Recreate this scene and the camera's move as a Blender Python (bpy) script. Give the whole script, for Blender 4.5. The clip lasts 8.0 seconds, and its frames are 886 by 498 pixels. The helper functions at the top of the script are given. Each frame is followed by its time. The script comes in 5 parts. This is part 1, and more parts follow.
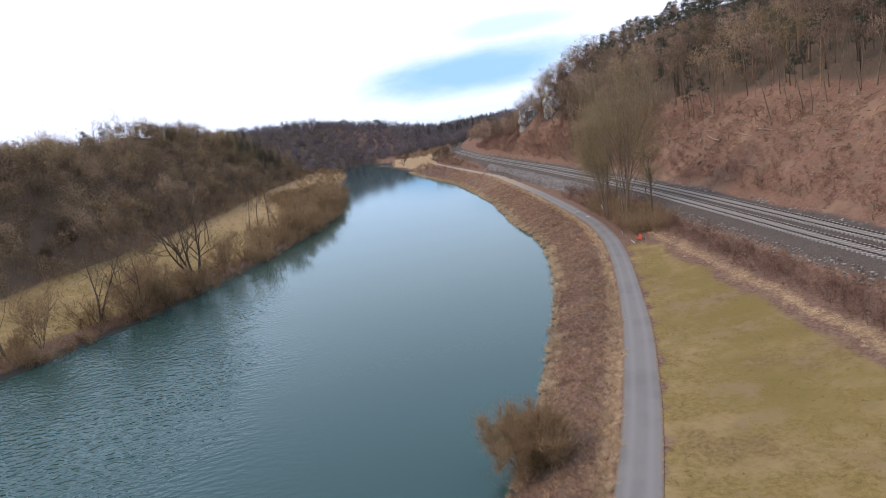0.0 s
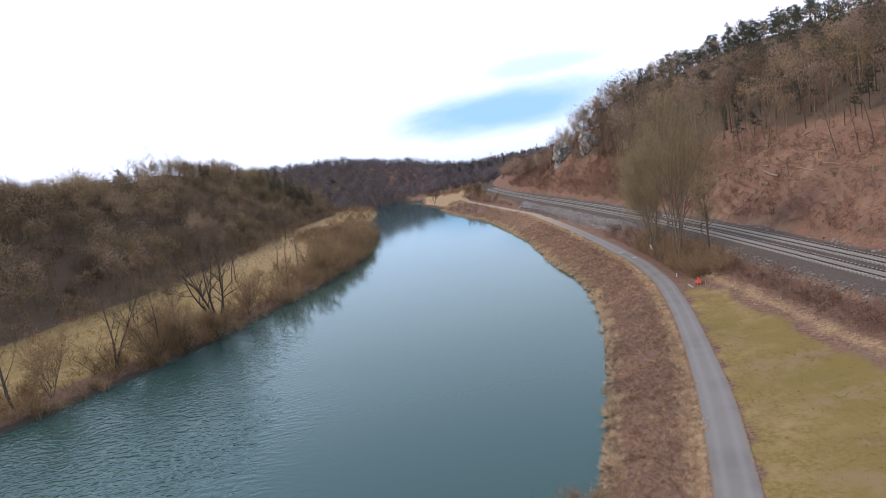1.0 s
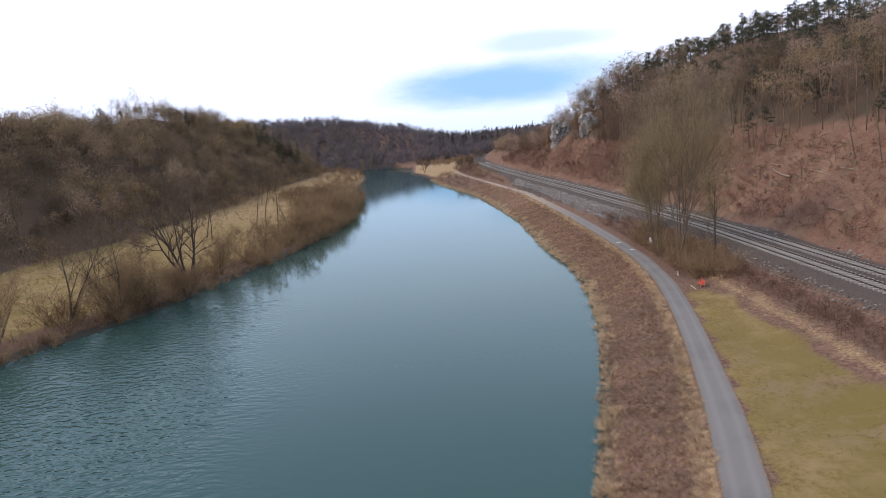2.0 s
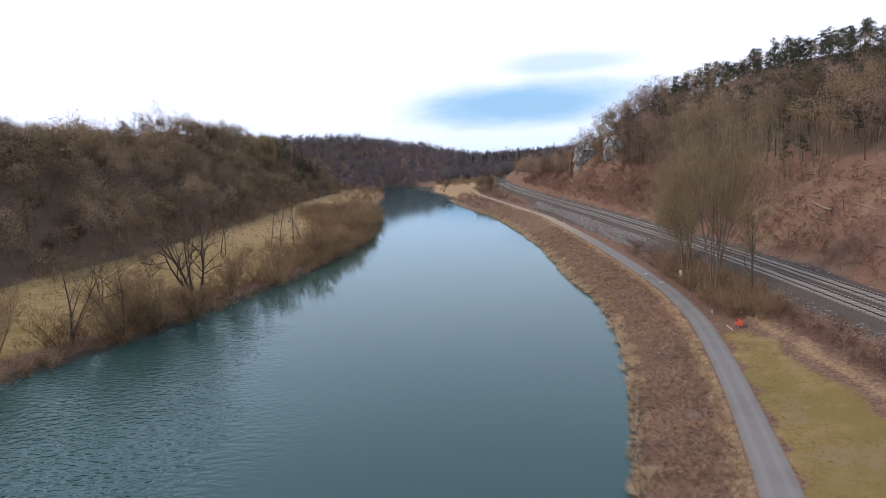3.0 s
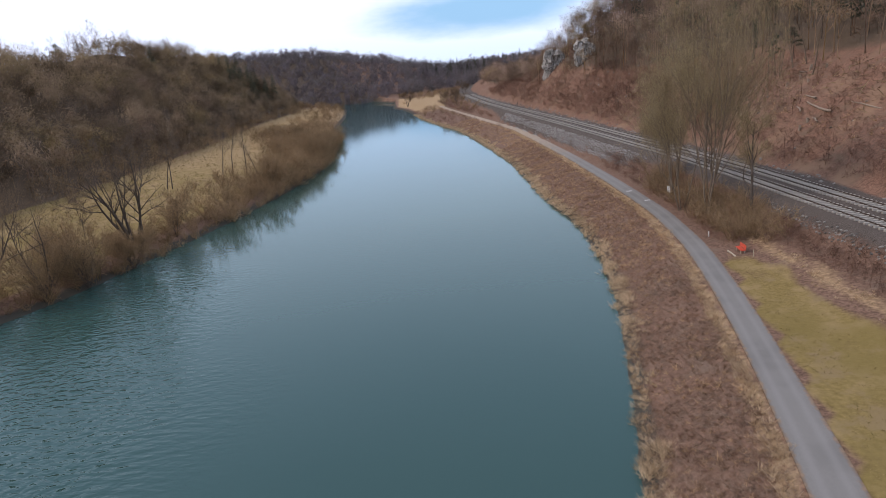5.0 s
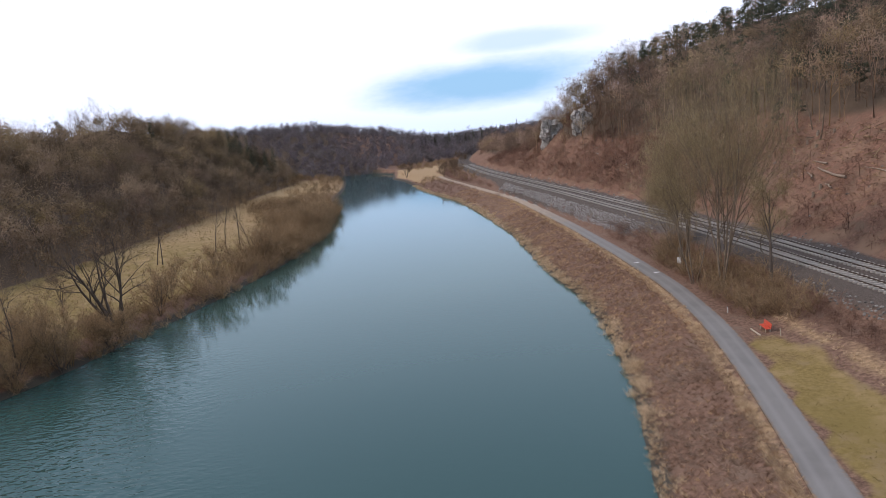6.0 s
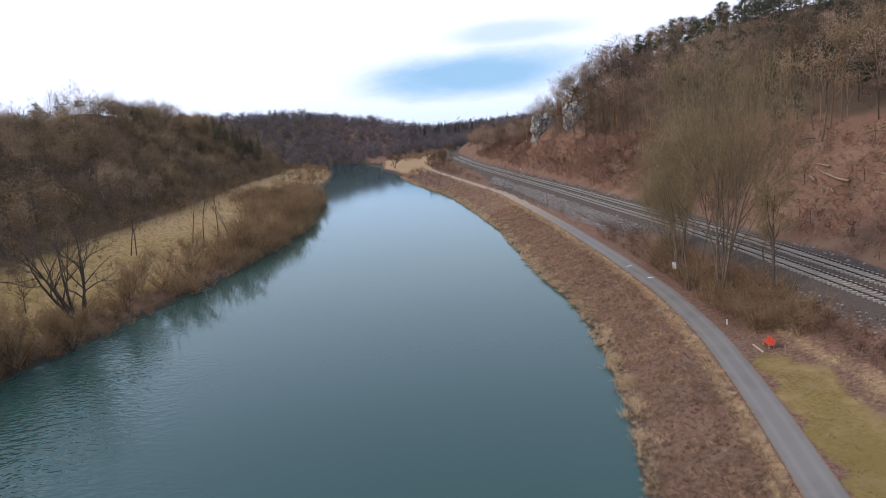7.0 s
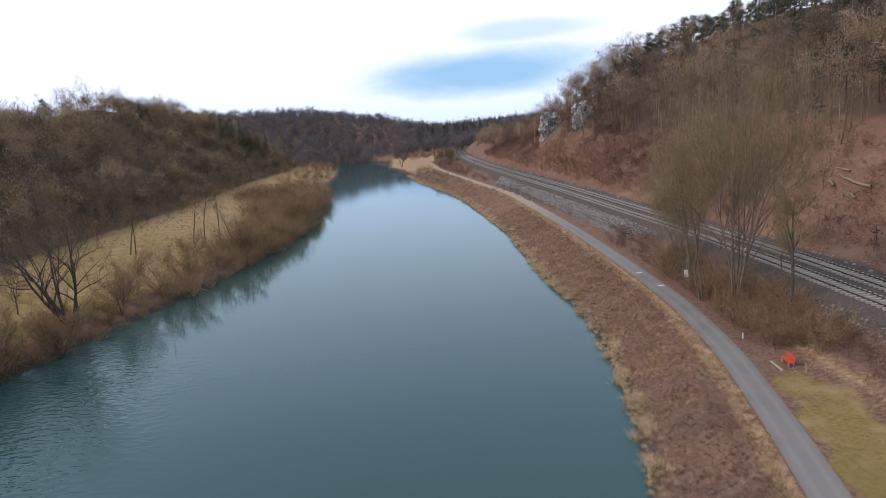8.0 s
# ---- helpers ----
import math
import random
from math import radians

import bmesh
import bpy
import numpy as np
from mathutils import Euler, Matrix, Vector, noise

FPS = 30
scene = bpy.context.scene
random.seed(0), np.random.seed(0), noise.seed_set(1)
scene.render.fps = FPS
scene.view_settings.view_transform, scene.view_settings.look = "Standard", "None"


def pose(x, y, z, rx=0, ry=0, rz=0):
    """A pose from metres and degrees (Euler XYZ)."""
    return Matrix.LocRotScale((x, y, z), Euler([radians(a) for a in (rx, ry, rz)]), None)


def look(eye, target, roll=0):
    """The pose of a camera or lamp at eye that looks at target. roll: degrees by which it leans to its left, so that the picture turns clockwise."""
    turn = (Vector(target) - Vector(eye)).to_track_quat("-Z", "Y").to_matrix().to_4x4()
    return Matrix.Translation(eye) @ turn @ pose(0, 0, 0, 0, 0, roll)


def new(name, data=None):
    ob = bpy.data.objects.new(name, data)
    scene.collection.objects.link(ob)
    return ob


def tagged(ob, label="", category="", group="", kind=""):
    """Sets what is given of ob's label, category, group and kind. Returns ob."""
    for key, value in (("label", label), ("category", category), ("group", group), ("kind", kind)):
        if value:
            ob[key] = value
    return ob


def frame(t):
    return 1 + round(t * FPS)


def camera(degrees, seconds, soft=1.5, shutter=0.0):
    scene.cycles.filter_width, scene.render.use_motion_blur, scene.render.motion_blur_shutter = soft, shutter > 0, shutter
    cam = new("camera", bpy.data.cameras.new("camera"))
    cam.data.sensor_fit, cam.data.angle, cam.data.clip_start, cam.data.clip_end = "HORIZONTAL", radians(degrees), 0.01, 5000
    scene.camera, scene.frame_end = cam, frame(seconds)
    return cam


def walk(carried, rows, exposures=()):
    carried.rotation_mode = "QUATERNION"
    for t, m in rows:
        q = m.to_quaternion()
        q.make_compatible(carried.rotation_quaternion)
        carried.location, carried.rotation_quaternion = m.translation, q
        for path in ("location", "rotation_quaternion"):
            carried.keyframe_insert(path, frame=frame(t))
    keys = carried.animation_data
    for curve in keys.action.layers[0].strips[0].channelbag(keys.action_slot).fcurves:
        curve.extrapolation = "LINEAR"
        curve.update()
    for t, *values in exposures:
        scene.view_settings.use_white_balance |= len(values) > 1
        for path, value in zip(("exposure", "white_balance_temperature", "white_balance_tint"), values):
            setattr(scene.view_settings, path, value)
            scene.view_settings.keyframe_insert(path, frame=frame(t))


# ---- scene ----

# ---- camera: a drone that flies up the river, about 27 m over the water ----
cam = camera(66.4, 8.0, 0.6)
walk(cam, [
    (0.0, pose(0.00, 0.00, 26.60, 79.51, 9.64, -0.41)),
    (0.5, pose(-0.64, 4.46, 26.41, 82.34, 8.35, 0.55)),
    (1.0, pose(-1.21, 8.66, 26.20, 83.09, 9.79, 2.14)),
    (2.5, pose(-2.40, 19.22, 26.48, 79.57, 2.65, 1.72)),
    (3.0, pose(-2.39, 21.88, 26.78, 82.16, 3.45, 3.22)),
    (3.5, pose(-2.38, 24.49, 27.10, 75.90, 4.48, 2.57)),
    (4.0, pose(-2.40, 27.11, 27.28, 73.68, 6.58, 2.28)),
    (5.5, pose(-2.05, 36.88, 26.74, 77.25, 5.60, -0.44)),
    (6.0, pose(-1.77, 39.85, 26.65, 80.44, 6.62, 0.07)),
    (6.5, pose(-1.50, 42.90, 26.75, 79.68, 4.97, -0.08)),
    (7.0, pose(-1.11, 45.42, 26.90, 79.59, 5.36, -0.74)),
    (7.5, pose(-0.70, 47.47, 27.03, 78.90, 5.00, -0.61)),
    (8.0, pose(-0.26, 49.13, 27.09, 79.50, 5.03, -0.00)),
], [(0.0, 0.20, 6540, 11.5), (1.0, 0.20, 6540, 11.5), (2.5, 0.04, 6540, 11.5), (5.5, 0.02, 6540, 11.5), (8.0, 0.0, 6540, 11.5)])

# ---- light: a bright overcast sky with one blue gap, and a veiled sun ----
SUN_AZ, SUN_EL = -88.0, 42.0      # degrees from +y towards +x, and above the horizon


class Nodes:
    """A short way to write node trees."""

    def __init__(self, tree):
        self.tree = tree
        tree.nodes.clear()

    def add(self, kind, ins=(), **props):
        n = self.tree.nodes.new(kind)
        for k, v in props.items():
            setattr(n, k, v)
        for k, v in dict(ins).items():
            self.put(n.inputs[k], v)
        return n

    def put(self, socket, v):
        if isinstance(v, bpy.types.NodeSocket):
            self.tree.links.new(v, socket)
        elif isinstance(v, bpy.types.Node):
            self.tree.links.new(v.outputs[0], socket)
        elif isinstance(v, (tuple, list)) and len(v) == 3 and socket.type == "RGBA":
            socket.default_value = (*v, 1)
        else:
            socket.default_value = v

    def math(self, op, a, b=0.0, c=0.0, clamp=False):
        n = self.add("ShaderNodeMath", operation=op, use_clamp=clamp)
        for i, v in enumerate((a, b, c)):
            self.put(n.inputs[i], v)
        return n.outputs[0]

    def mix(self, f, a, b, blend="MIX"):
        n = self.add("ShaderNodeMix", data_type="RGBA", blend_type=blend)
        self.put(n.inputs[0], f), self.put(n.inputs[6], a), self.put(n.inputs[7], b)
        return n.outputs[2]

    def noise(self, scale, detail=3.0, rough=0.55, vec=None, out=0):
        n = self.add("ShaderNodeTexNoise", {"Scale": scale, "Detail": detail, "Roughness": rough})
        if vec is not None:
            self.put(n.inputs["Vector"], vec)
        return n.outputs[out]

    def ramp(self, v, lo, hi, a=0.0, b=1.0):
        n = self.add("ShaderNodeMapRange", {0: v, 1: lo, 2: hi, 3: a, 4: b})
        n.interpolation_type = "SMOOTHSTEP"
        return n.outputs[0]


world = bpy.data.worlds.new("sky")
scene.world = world
world.use_nodes = True
w = Nodes(world.node_tree)
sky = w.add("ShaderNodeTexSky", sky_type="NISHITA", sun_disc=False, sun_elevation=radians(SUN_EL), sun_rotation=radians(SUN_AZ))
geo = w.add("ShaderNodeTexCoord")
sep = w.add("ShaderNodeSeparateXYZ", {0: geo.outputs["Generated"]})
dx, dy, dz = sep.outputs
az = w.math("ARCTAN2", dx, dy)
el = w.math("ARCSINE", dz)
flat = w.add("ShaderNodeCombineXYZ", {0: w.math("MULTIPLY", az, 3.0), 1: w.math("MULTIPLY", el, 9.0), 2: 0.0})
wisp = w.noise(1.6, 5.0, 0.6, flat)
veil = w.noise(0.9, 4.0, 0.55, flat)


def gap(a0, e0, ra, re):
    """How far a direction lies inside a gap between the clouds, from 1 at its middle to 0 at its rim."""
    u = w.math("DIVIDE", w.math("SUBTRACT", az, radians(a0)), radians(ra))
    v = w.math("DIVIDE", w.math("SUBTRACT", el, radians(e0)), radians(re))
    r = w.math("SQRT", w.math("ADD", w.math("MULTIPLY", u, u), w.math("MULTIPLY", v, v)))
    r = w.math("ADD", r, w.math("MULTIPLY", w.math("SUBTRACT", wisp, 0.5), 1.1))
    return w.ramp(r, 1.25, 0.35)


blue = w.math("MAXIMUM", gap(3.8, 3.8, 10.5, 2.1), w.math("MULTIPLY", gap(6.8, 6.8, 6.0, 1.0), 0.5))
low = w.math("MULTIPLY", w.ramp(el, 0.06, 0.0), 0.25)
clear = w.math("MAXIMUM", w.math("MULTIPLY", blue, 0.95), low)
cloud = w.mix(w.ramp(veil, 0.35, 0.7), (14.0, 14.1, 16.0), (14.5, 14.6, 16.2))
cloud = w.mix(w.ramp(el, 0.26, 0.02), cloud, (12.6, 14.0, 17.6))
cloud = w.mix(w.ramp(el, 0.16, 0.56), cloud, (9.6, 11.0, 14.2))
tone = w.mix(clear, cloud, w.mix(0.15, (4.3, 8.3, 13.0), sky))
w.add("ShaderNodeOutputWorld", {0: w.add("ShaderNodeBackground", {0: tone, 1: 0.078})})

sun = new("sun", bpy.data.lights.new("sun", "SUN"))
sun.data.energy, sun.data.angle, sun.data.color = 1.65, radians(12), (1.0, 0.81, 0.66)
sun.matrix_world = look((math.sin(radians(SUN_AZ)) * 100, math.cos(radians(SUN_AZ)) * 100, 100 * math.tan(radians(SUN_EL))), (0, 0, 0))

# ---- the plan: curves over y, in metres; the water lies at z = 0 ----

def curve(ys, xs):
    """A smooth curve x(y) through a few points."""
    ys, xs = np.array(ys, float), np.array(xs, float)
    fine = np.arange(ys[0], ys[-1] + 1, 2.0)
    v = np.interp(fine, ys, xs)
    k = np.hanning(11)
    k /= k.sum()
    soft = np.convolve(np.pad(v, 5, mode="reflect", reflect_type="odd"), k, "valid")
    return lambda y: np.interp(y, fine, soft)


bank_right = curve((-400, -60, 0, 30, 45, 56, 67, 80, 95, 101, 114, 134, 145, 152, 162, 175, 208, 252, 309, 338, 393, 480, 515, 560, 640, 700, 900),
                   (-160, -32, -14, -4, 0.8, 4.2, 6.8, 9.7, 12.5, 13.7, 15.3, 16.5, 15.9, 15.0, 14.2, 13.9, 12.7, 8.5, 1, -6, -17, -31, -41, -44, -48, -60, -120))
bank_left = curve((-400, -60, 0, 50, 80, 100, 111, 120, 132, 147, 163, 180, 195, 232, 255, 300, 318, 342, 400, 470, 560, 650, 720, 900),
                  (-260, -130, -108, -92, -79.5, -70, -66, -61.5, -57.5, -54.5, -50.5, -47.5, -44.8, -41.5, -42.5, -46.5, -48.5, -56, -62, -68, -80, -110, -150, -260))
path_mid = curve((-400, -60, 0, 23, 38, 47, 58, 64, 72, 82, 87, 96, 112, 130, 157, 192, 232, 265, 340, 400, 480, 560, 900),
                 (-150, -24, -4.5, 3.6, 8.4, 11.4, 14.4, 16.1, 18.0, 20.3, 21.3, 23.1, 25.7, 27.0, 26.6, 25.2, 22.6, 20.1, 7.8, -2.0, -12, -30, -160))
track_mid = curve((-400, 0, 40, 65, 82, 110, 134, 162, 187, 231, 303, 370, 450, 530, 640, 900),
                  (52, 45.0, 42.9, 41.8, 41.2, 40.3, 39.4, 37.5, 34.8, 30.5, 22.3, 15.3, 9.6, 7.0, 14, 70))
wood_left = curve((-400, 0, 100, 175, 214, 275, 320, 394, 465, 560, 650, 900),
                  (-190, -135, -124, -117, -112, -112, -112, -118, -122, -121, -140, -300))
hill_right_top = curve((-400, 200, 260, 300, 330, 360, 400, 460, 600, 900), (58, 56, 54, 50, 44, 30, 11, 5, 6, 24))
hill_left_top = curve((-400, 100, 300, 400, 450, 490, 545, 590, 640, 900), (32, 32, 39, 45, 47, 45, 34, 20, 8, 8))
far_top = curve((-900, -400, -180, -60, -30, 0, 60, 200, 900), (56, 54, 45, 28, 21, 15, 15, 20, 28))


def smooth(a, b, v):
    t = np.clip((v - a) / (b - a), 0, 1)
    return t * t * (3 - 2 * t)


def ripple(x, y, size, seed=0.0):
    """Cheap smooth unevenness, about -1 to 1."""
    a, b = x / size + seed, y / size - seed * 1.7
    return (np.sin(a * 2.1 + 1.3 * np.sin(b * 1.7)) + np.sin(b * 2.3 + 1.1 * np.sin(a * 1.9 + 2)) + np.sin((a + b) * 3.7) * 0.5) / 2.5


BED = 6.5      # height of the railway's ballast


def ground_z(x, y):
    x, y = np.asarray(x, float), np.asarray(y, float)
    xr, xl, xp, xt, xw = bank_right(y), bank_left(y), path_mid(y), track_mid(y), wood_left(y)
    # right side: bank, path, verge, embankment, ballast, hill
    wide = np.maximum(xp - 1.7 - xr, 2.0)
    t = np.clip((x - xr) / wide, -1, 1)
    z = np.where(t < 0, 4.0 * t * wide / 9, 2.95 * (0.55 * np.sqrt(np.clip(t, 0, 1)) + 0.45 * smooth(0, 1, t)))
    z = z + ripple(x, y, 3.0) * 0.12 * smooth(0.02, 0.2, t) * (1 - smooth(0.75, 0.95, t))
    verge0, foot, top = xp + 1.7, np.maximum(xt - 5.2, xp + 2.2), xt - 2.6
    z = np.where(x > xp - 1.7, 2.95 + 0.02 * np.minimum(np.abs(x - xp), 2), z)
    up = smooth(0, 1, (x - verge0) / np.maximum(foot - verge0, 0.5))
    z = np.where(x > verge0, 2.99 + 1.35 * up ** 1.6 + ripple(x, y, 5.0, 3) * 0.08 * up, z)
    z = np.where(x > foot, 4.34 + (BED - 4.34) * np.clip((x - foot) / np.maximum(top - foot, 0.3), 0, 1), z)
    z = np.where(x > top, BED, z)
    s = x - (xt + 7.2)
    cap = hill_right_top(y)
    steep = 0.60 + 0.45 * np.exp(-((y - 300) / 45.0) ** 2)
    rise = cap * (1 - np.exp(-np.maximum(s, 0) * steep / cap * 1.15)) * 1.06
    rough = ripple(x, y, 14, 1) * 1.1 + ripple(x, y, 5, 2) * 0.35
    z = np.where(s > 0, BED + rise + rough * smooth(0, 12, s), z)
    # left side: bank, meadow, wooded hill
    t2 = (xl - x)
    zl = np.where(t2 < 0, 0.42 * t2, 1.7 * smooth(0, 5, t2) + 0.9 * smooth(4, 40, t2) + ripple(x, y, 9, 5) * 0.15 * smooth(2, 8, t2))
    s2 = xw - x
    capl = hill_left_top(y) * (1 - 0.30 * smooth(180, 255, -x) * smooth(490, 410, y)) * (1 - 0.40 * smooth(222, 290, -x))
    risel = capl * (1 - np.exp(-np.maximum(s2, 0) * 0.75 / capl * 1.1)) * 1.06
    zl = zl + np.where(s2 > 0, risel + (ripple(x, y, 17, 4) * 1.3 + ripple(x, y, 6, 6) * 0.4) * smooth(0, 15, s2), 0)
    hump = 12 * np.exp(-((x + 205) / 40) ** 2 - ((y - 470) / 55) ** 2) + 13 * np.exp(-((x + 185) / 38) ** 2 - ((y - 560) / 45) ** 2)
    zl = zl + hump * smooth(10, 60, s2)
    mid = (xl + xr) / 2
    out = np.where(x > mid, np.maximum(z, np.where(t < 0, -3.0, -9)), np.maximum(zl, -3.0))
    # the hills that close the valley
    far = far_top(x) * (1 + 0.14 * ripple(x, y, 75, 3)) * smooth(640, 860, y + 0.25 * np.abs(x + 60)) * (1 - 0.8 * smooth(930, 1150, y)) 
    gone = smooth(655, 690, y)
    return np.maximum(out * (1 - gone) + 2.5 * gone, out * (1 - gone)) + far


def spaced(lo, a, b, hi, step, grow, cap, reach):
    """Coordinates with an even step from a to b, then wider, up to cap, to reach, and ever wider to lo and hi."""
    mid = list(np.arange(a, b + step / 2, step))
    up, d = [mid[-1]], step
    while up[-1] < hi:
        d = d * grow if abs(up[-1]) > reach else min(d * grow, cap)
        up.append(up[-1] + d)
    down, d = [mid[0]], step
    while down[-1] > lo:
        d = d * grow if abs(down[-1]) > reach else min(d * grow, cap)
        down.append(down[-1] - d)
    return np.array(down[:0:-1] + mid + up[1:])


def mesh_from(name, verts, faces, material=None, tint=None, shade=False):
    """A mesh object from arrays: faces is an (n, 3) or (n, 4) array."""
    verts, faces = np.asarray(verts, np.float32), np.asarray(faces, np.int32)
    me = bpy.data.meshes.new(name)
    k = faces.shape[1]
    me.vertices.add(len(verts)), me.loops.add(faces.size), me.polygons.add(len(faces))
    me.vertices.foreach_set("co", verts.ravel())
    me.loops.foreach_set("vertex_index", faces.ravel())
    me.polygons.foreach_set("loop_start", np.arange(0, faces.size, k, dtype=np.int32))
    me.polygons.foreach_set("use_smooth", np.full(len(faces), shade))
    me.update(calc_edges=True)
    if tint is not None:
        me.attributes.new("tint", "FLOAT", "POINT").data.foreach_set("value", np.asarray(tint, np.float32))
    if material:
        me.materials.append(material)
    return new(name, me)


# ---- materials ----
def material(name):
    m = bpy.data.materials.new(name)
    m.use_nodes = True
    return m, Nodes(m.node_tree)


def finish(n, color, rough=0.85, bump=None, depth=0.02, metal=0.0, spec=0.3, thin=0.0):
    """The surface; thin: the share of light that passes through fine twigs and stalks."""
    ins = {"Base Color": color, "Roughness": rough, "Metallic": metal, "Specular IOR Level": spec}
    if bump is not None:
        ins["Normal"] = n.add("ShaderNodeBump", {"Height": bump, "Strength": 0.6, "Distance": depth}).outputs[0]
    surface = n.add("ShaderNodeBsdfPrincipled", ins)
    if thin:
        surface = n.add("ShaderNodeMixShader", {0: thin, 1: surface.outputs[0], 2: n.add("ShaderNodeBsdfTranslucent", {"Color": color}).outputs[0]})
    n.add("ShaderNodeOutputMaterial", {0: surface})


def plain(name, a, b, scale=3.0, rough=0.85, depth=0.01, metal=0.0, tinted=False, spec=0.3, thin=0.0):
    """Two tones mixed by coarse and fine noise; tinted: each plant or piece has its own shade."""
    m, n = material(name)
    where = n.add("ShaderNodeTexCoord").outputs["Object"]
    coarse, fine = n.noise(scale, 3, 0.6, where), n.noise(scale * 9, 3, 0.6, where)
    f = n.math("ADD", n.math("MULTIPLY", coarse, 0.6), n.math("MULTIPLY", fine, 0.4))
    if tinted:
        t = n.add("ShaderNodeAttribute", attribute_name="tint").outputs["Fac"]
        f = n.math("ADD", n.math("MULTIPLY", f, 0.35), n.math("MULTIPLY", t, 0.65))
    f = n.ramp(f, 0.25, 0.75)
    finish(n, n.mix(f, a, b), rough, fine, depth, metal, spec, thin)
    return m


def ground_material():
    m, n = material("ground")
    where = n.add("ShaderNodeNewGeometry").outputs["Position"]
    big, mid, fine = n.noise(0.05, 4, 0.6, where), n.noise(0.35, 4, 0.6, where), n.noise(2.6, 4, 0.65, where)
    tiny = n.noise(9.0, 3, 0.7, where)
    grain = n.math("ADD", n.math("MULTIPLY", fine, 0.6), n.math("MULTIPLY", tiny, 0.4))

    def zone(name, soft=0.25):
        a = n.add("ShaderNodeAttribute", attribute_name=name).outputs["Fac"]
        a = n.math("ADD", a, n.math("MULTIPLY", n.math("SUBTRACT", n.math("ADD", n.math("MULTIPLY", mid, 0.6), n.math("MULTIPLY", fine, 0.4)), 0.5), 0.9))
        return n.ramp(a, 0.5 - soft, 0.5 + soft)

    litter = n.mix(n.ramp(grain, 0.32, 0.68), (0.085, 0.048, 0.034), (0.285, 0.160, 0.110))
    litter = n.mix(n.ramp(mid, 0.45, 0.72), litter, (0.16, 0.108, 0.075))
    litter = n.mix(n.ramp(n.noise(0.16, 4, 0.6, where), 0.5, 0.68), litter, (0.235, 0.148, 0.098))
    floor = n.mix(n.ramp(grain, 0.3, 0.7), (0.060, 0.043, 0.030), (0.135, 0.098, 0.068))
    weeds = n.mix(n.ramp(grain, 0.32, 0.68), (0.085, 0.050, 0.035), (0.245, 0.152, 0.108))
    weeds = n.mix(n.ramp(mid, 0.5, 0.75), weeds, (0.18, 0.125, 0.092))
    green = n.mix(n.ramp(grain, 0.3, 0.72), (0.150, 0.110, 0.038), (0.275, 0.198, 0.078))
    green = n.mix(n.ramp(mid, 0.45, 0.70), green, (0.275, 0.198, 0.095))
    green = n.mix(n.ramp(big, 0.45, 0.65), green, (0.185, 0.138, 0.047))
    green = n.mix(n.ramp(n.noise(0.22, 5, 0.7, where), 0.52, 0.66), green, (0.225, 0.163, 0.082))
    straw = n.mix(n.ramp(grain, 0.3, 0.7), (0.22, 0.145, 0.075), (0.44, 0.31, 0.18))
    stone = n.mix(n.ramp(tiny, 0.35, 0.65), (0.050, 0.040, 0.034), (0.135, 0.112, 0.096))
    mud = (0.06, 0.055, 0.045)
    c = litter
    for name, tone in (("woods", floor), ("weeds", weeds), ("meadow", green), ("straw", straw), ("ballast", stone), ("mud", mud)):
        c = n.mix(zone(name), c, tone)
    finish(n, c, 0.95, grain, 0.12, spec=0.1)
    return m


def water_material():
    m, n = material("river_water")
    where = n.add("ShaderNodeNewGeometry").outputs["Position"]
    squeezed = n.add("ShaderNodeMapping", {"Vector": where, "Scale": (0.62, 1.10, 1.0), "Rotation": (0, 0, 0.22)}).outputs[0]
    spot = n.add("ShaderNodeSeparateXYZ", {0: where}).outputs
    lee = n.math("ADD", n.math("ADD", n.math("MULTIPLY", spot[0], -0.024), n.math("MULTIPLY", spot[1], -0.006)), n.noise(0.03, 3, 0.5, where))
    calm = n.ramp(lee, 0.35, 1.1)
    drift = n.add("ShaderNodeVectorMath", {0: n.noise(0.05, 2, 0.5, where, 1), 1: (5.0, 5.0, 0.0)}, operation="MULTIPLY").outputs[0]
    warped = n.add("ShaderNodeVectorMath", {0: squeezed, 1: drift}, operation="ADD").outputs[0]
    waves = n.math("ADD", n.noise(1.25, 1.5, 0.45, warped), n.math("MULTIPLY", n.noise(2.3, 1, 0.4, warped), 0.22))
    height = n.math("MULTIPLY", waves, n.ramp(calm, 0.0, 1.0, 0.03, 1.0))
    bump = n.add("ShaderNodeBump", {"Height": height, "Strength": 0.8, "Distance": 0.24}).outputs[0]
    tone = n.mix(n.noise(0.03, 2, 0.5, where), (0.025, 0.061, 0.053), (0.034, 0.073, 0.065))
    body = n.add("ShaderNodeBsdfDiffuse", {"Color": tone, "Normal": bump})
    gloss = n.add("ShaderNodeBsdfGlossy", {"Color": (0.72, 0.90, 1.0), "Roughness": 0.065, "Normal": bump})
    share = n.add("ShaderNodeFresnel", {"IOR": 1.34, "Normal": bump})
    n.add("ShaderNodeOutputMaterial", {0: n.add("ShaderNodeMixShader", {0: share.outputs[0], 1: body.outputs[0], 2: gloss.outputs[0]})})
    return m


GROUND, WATER = ground_material(), water_material()


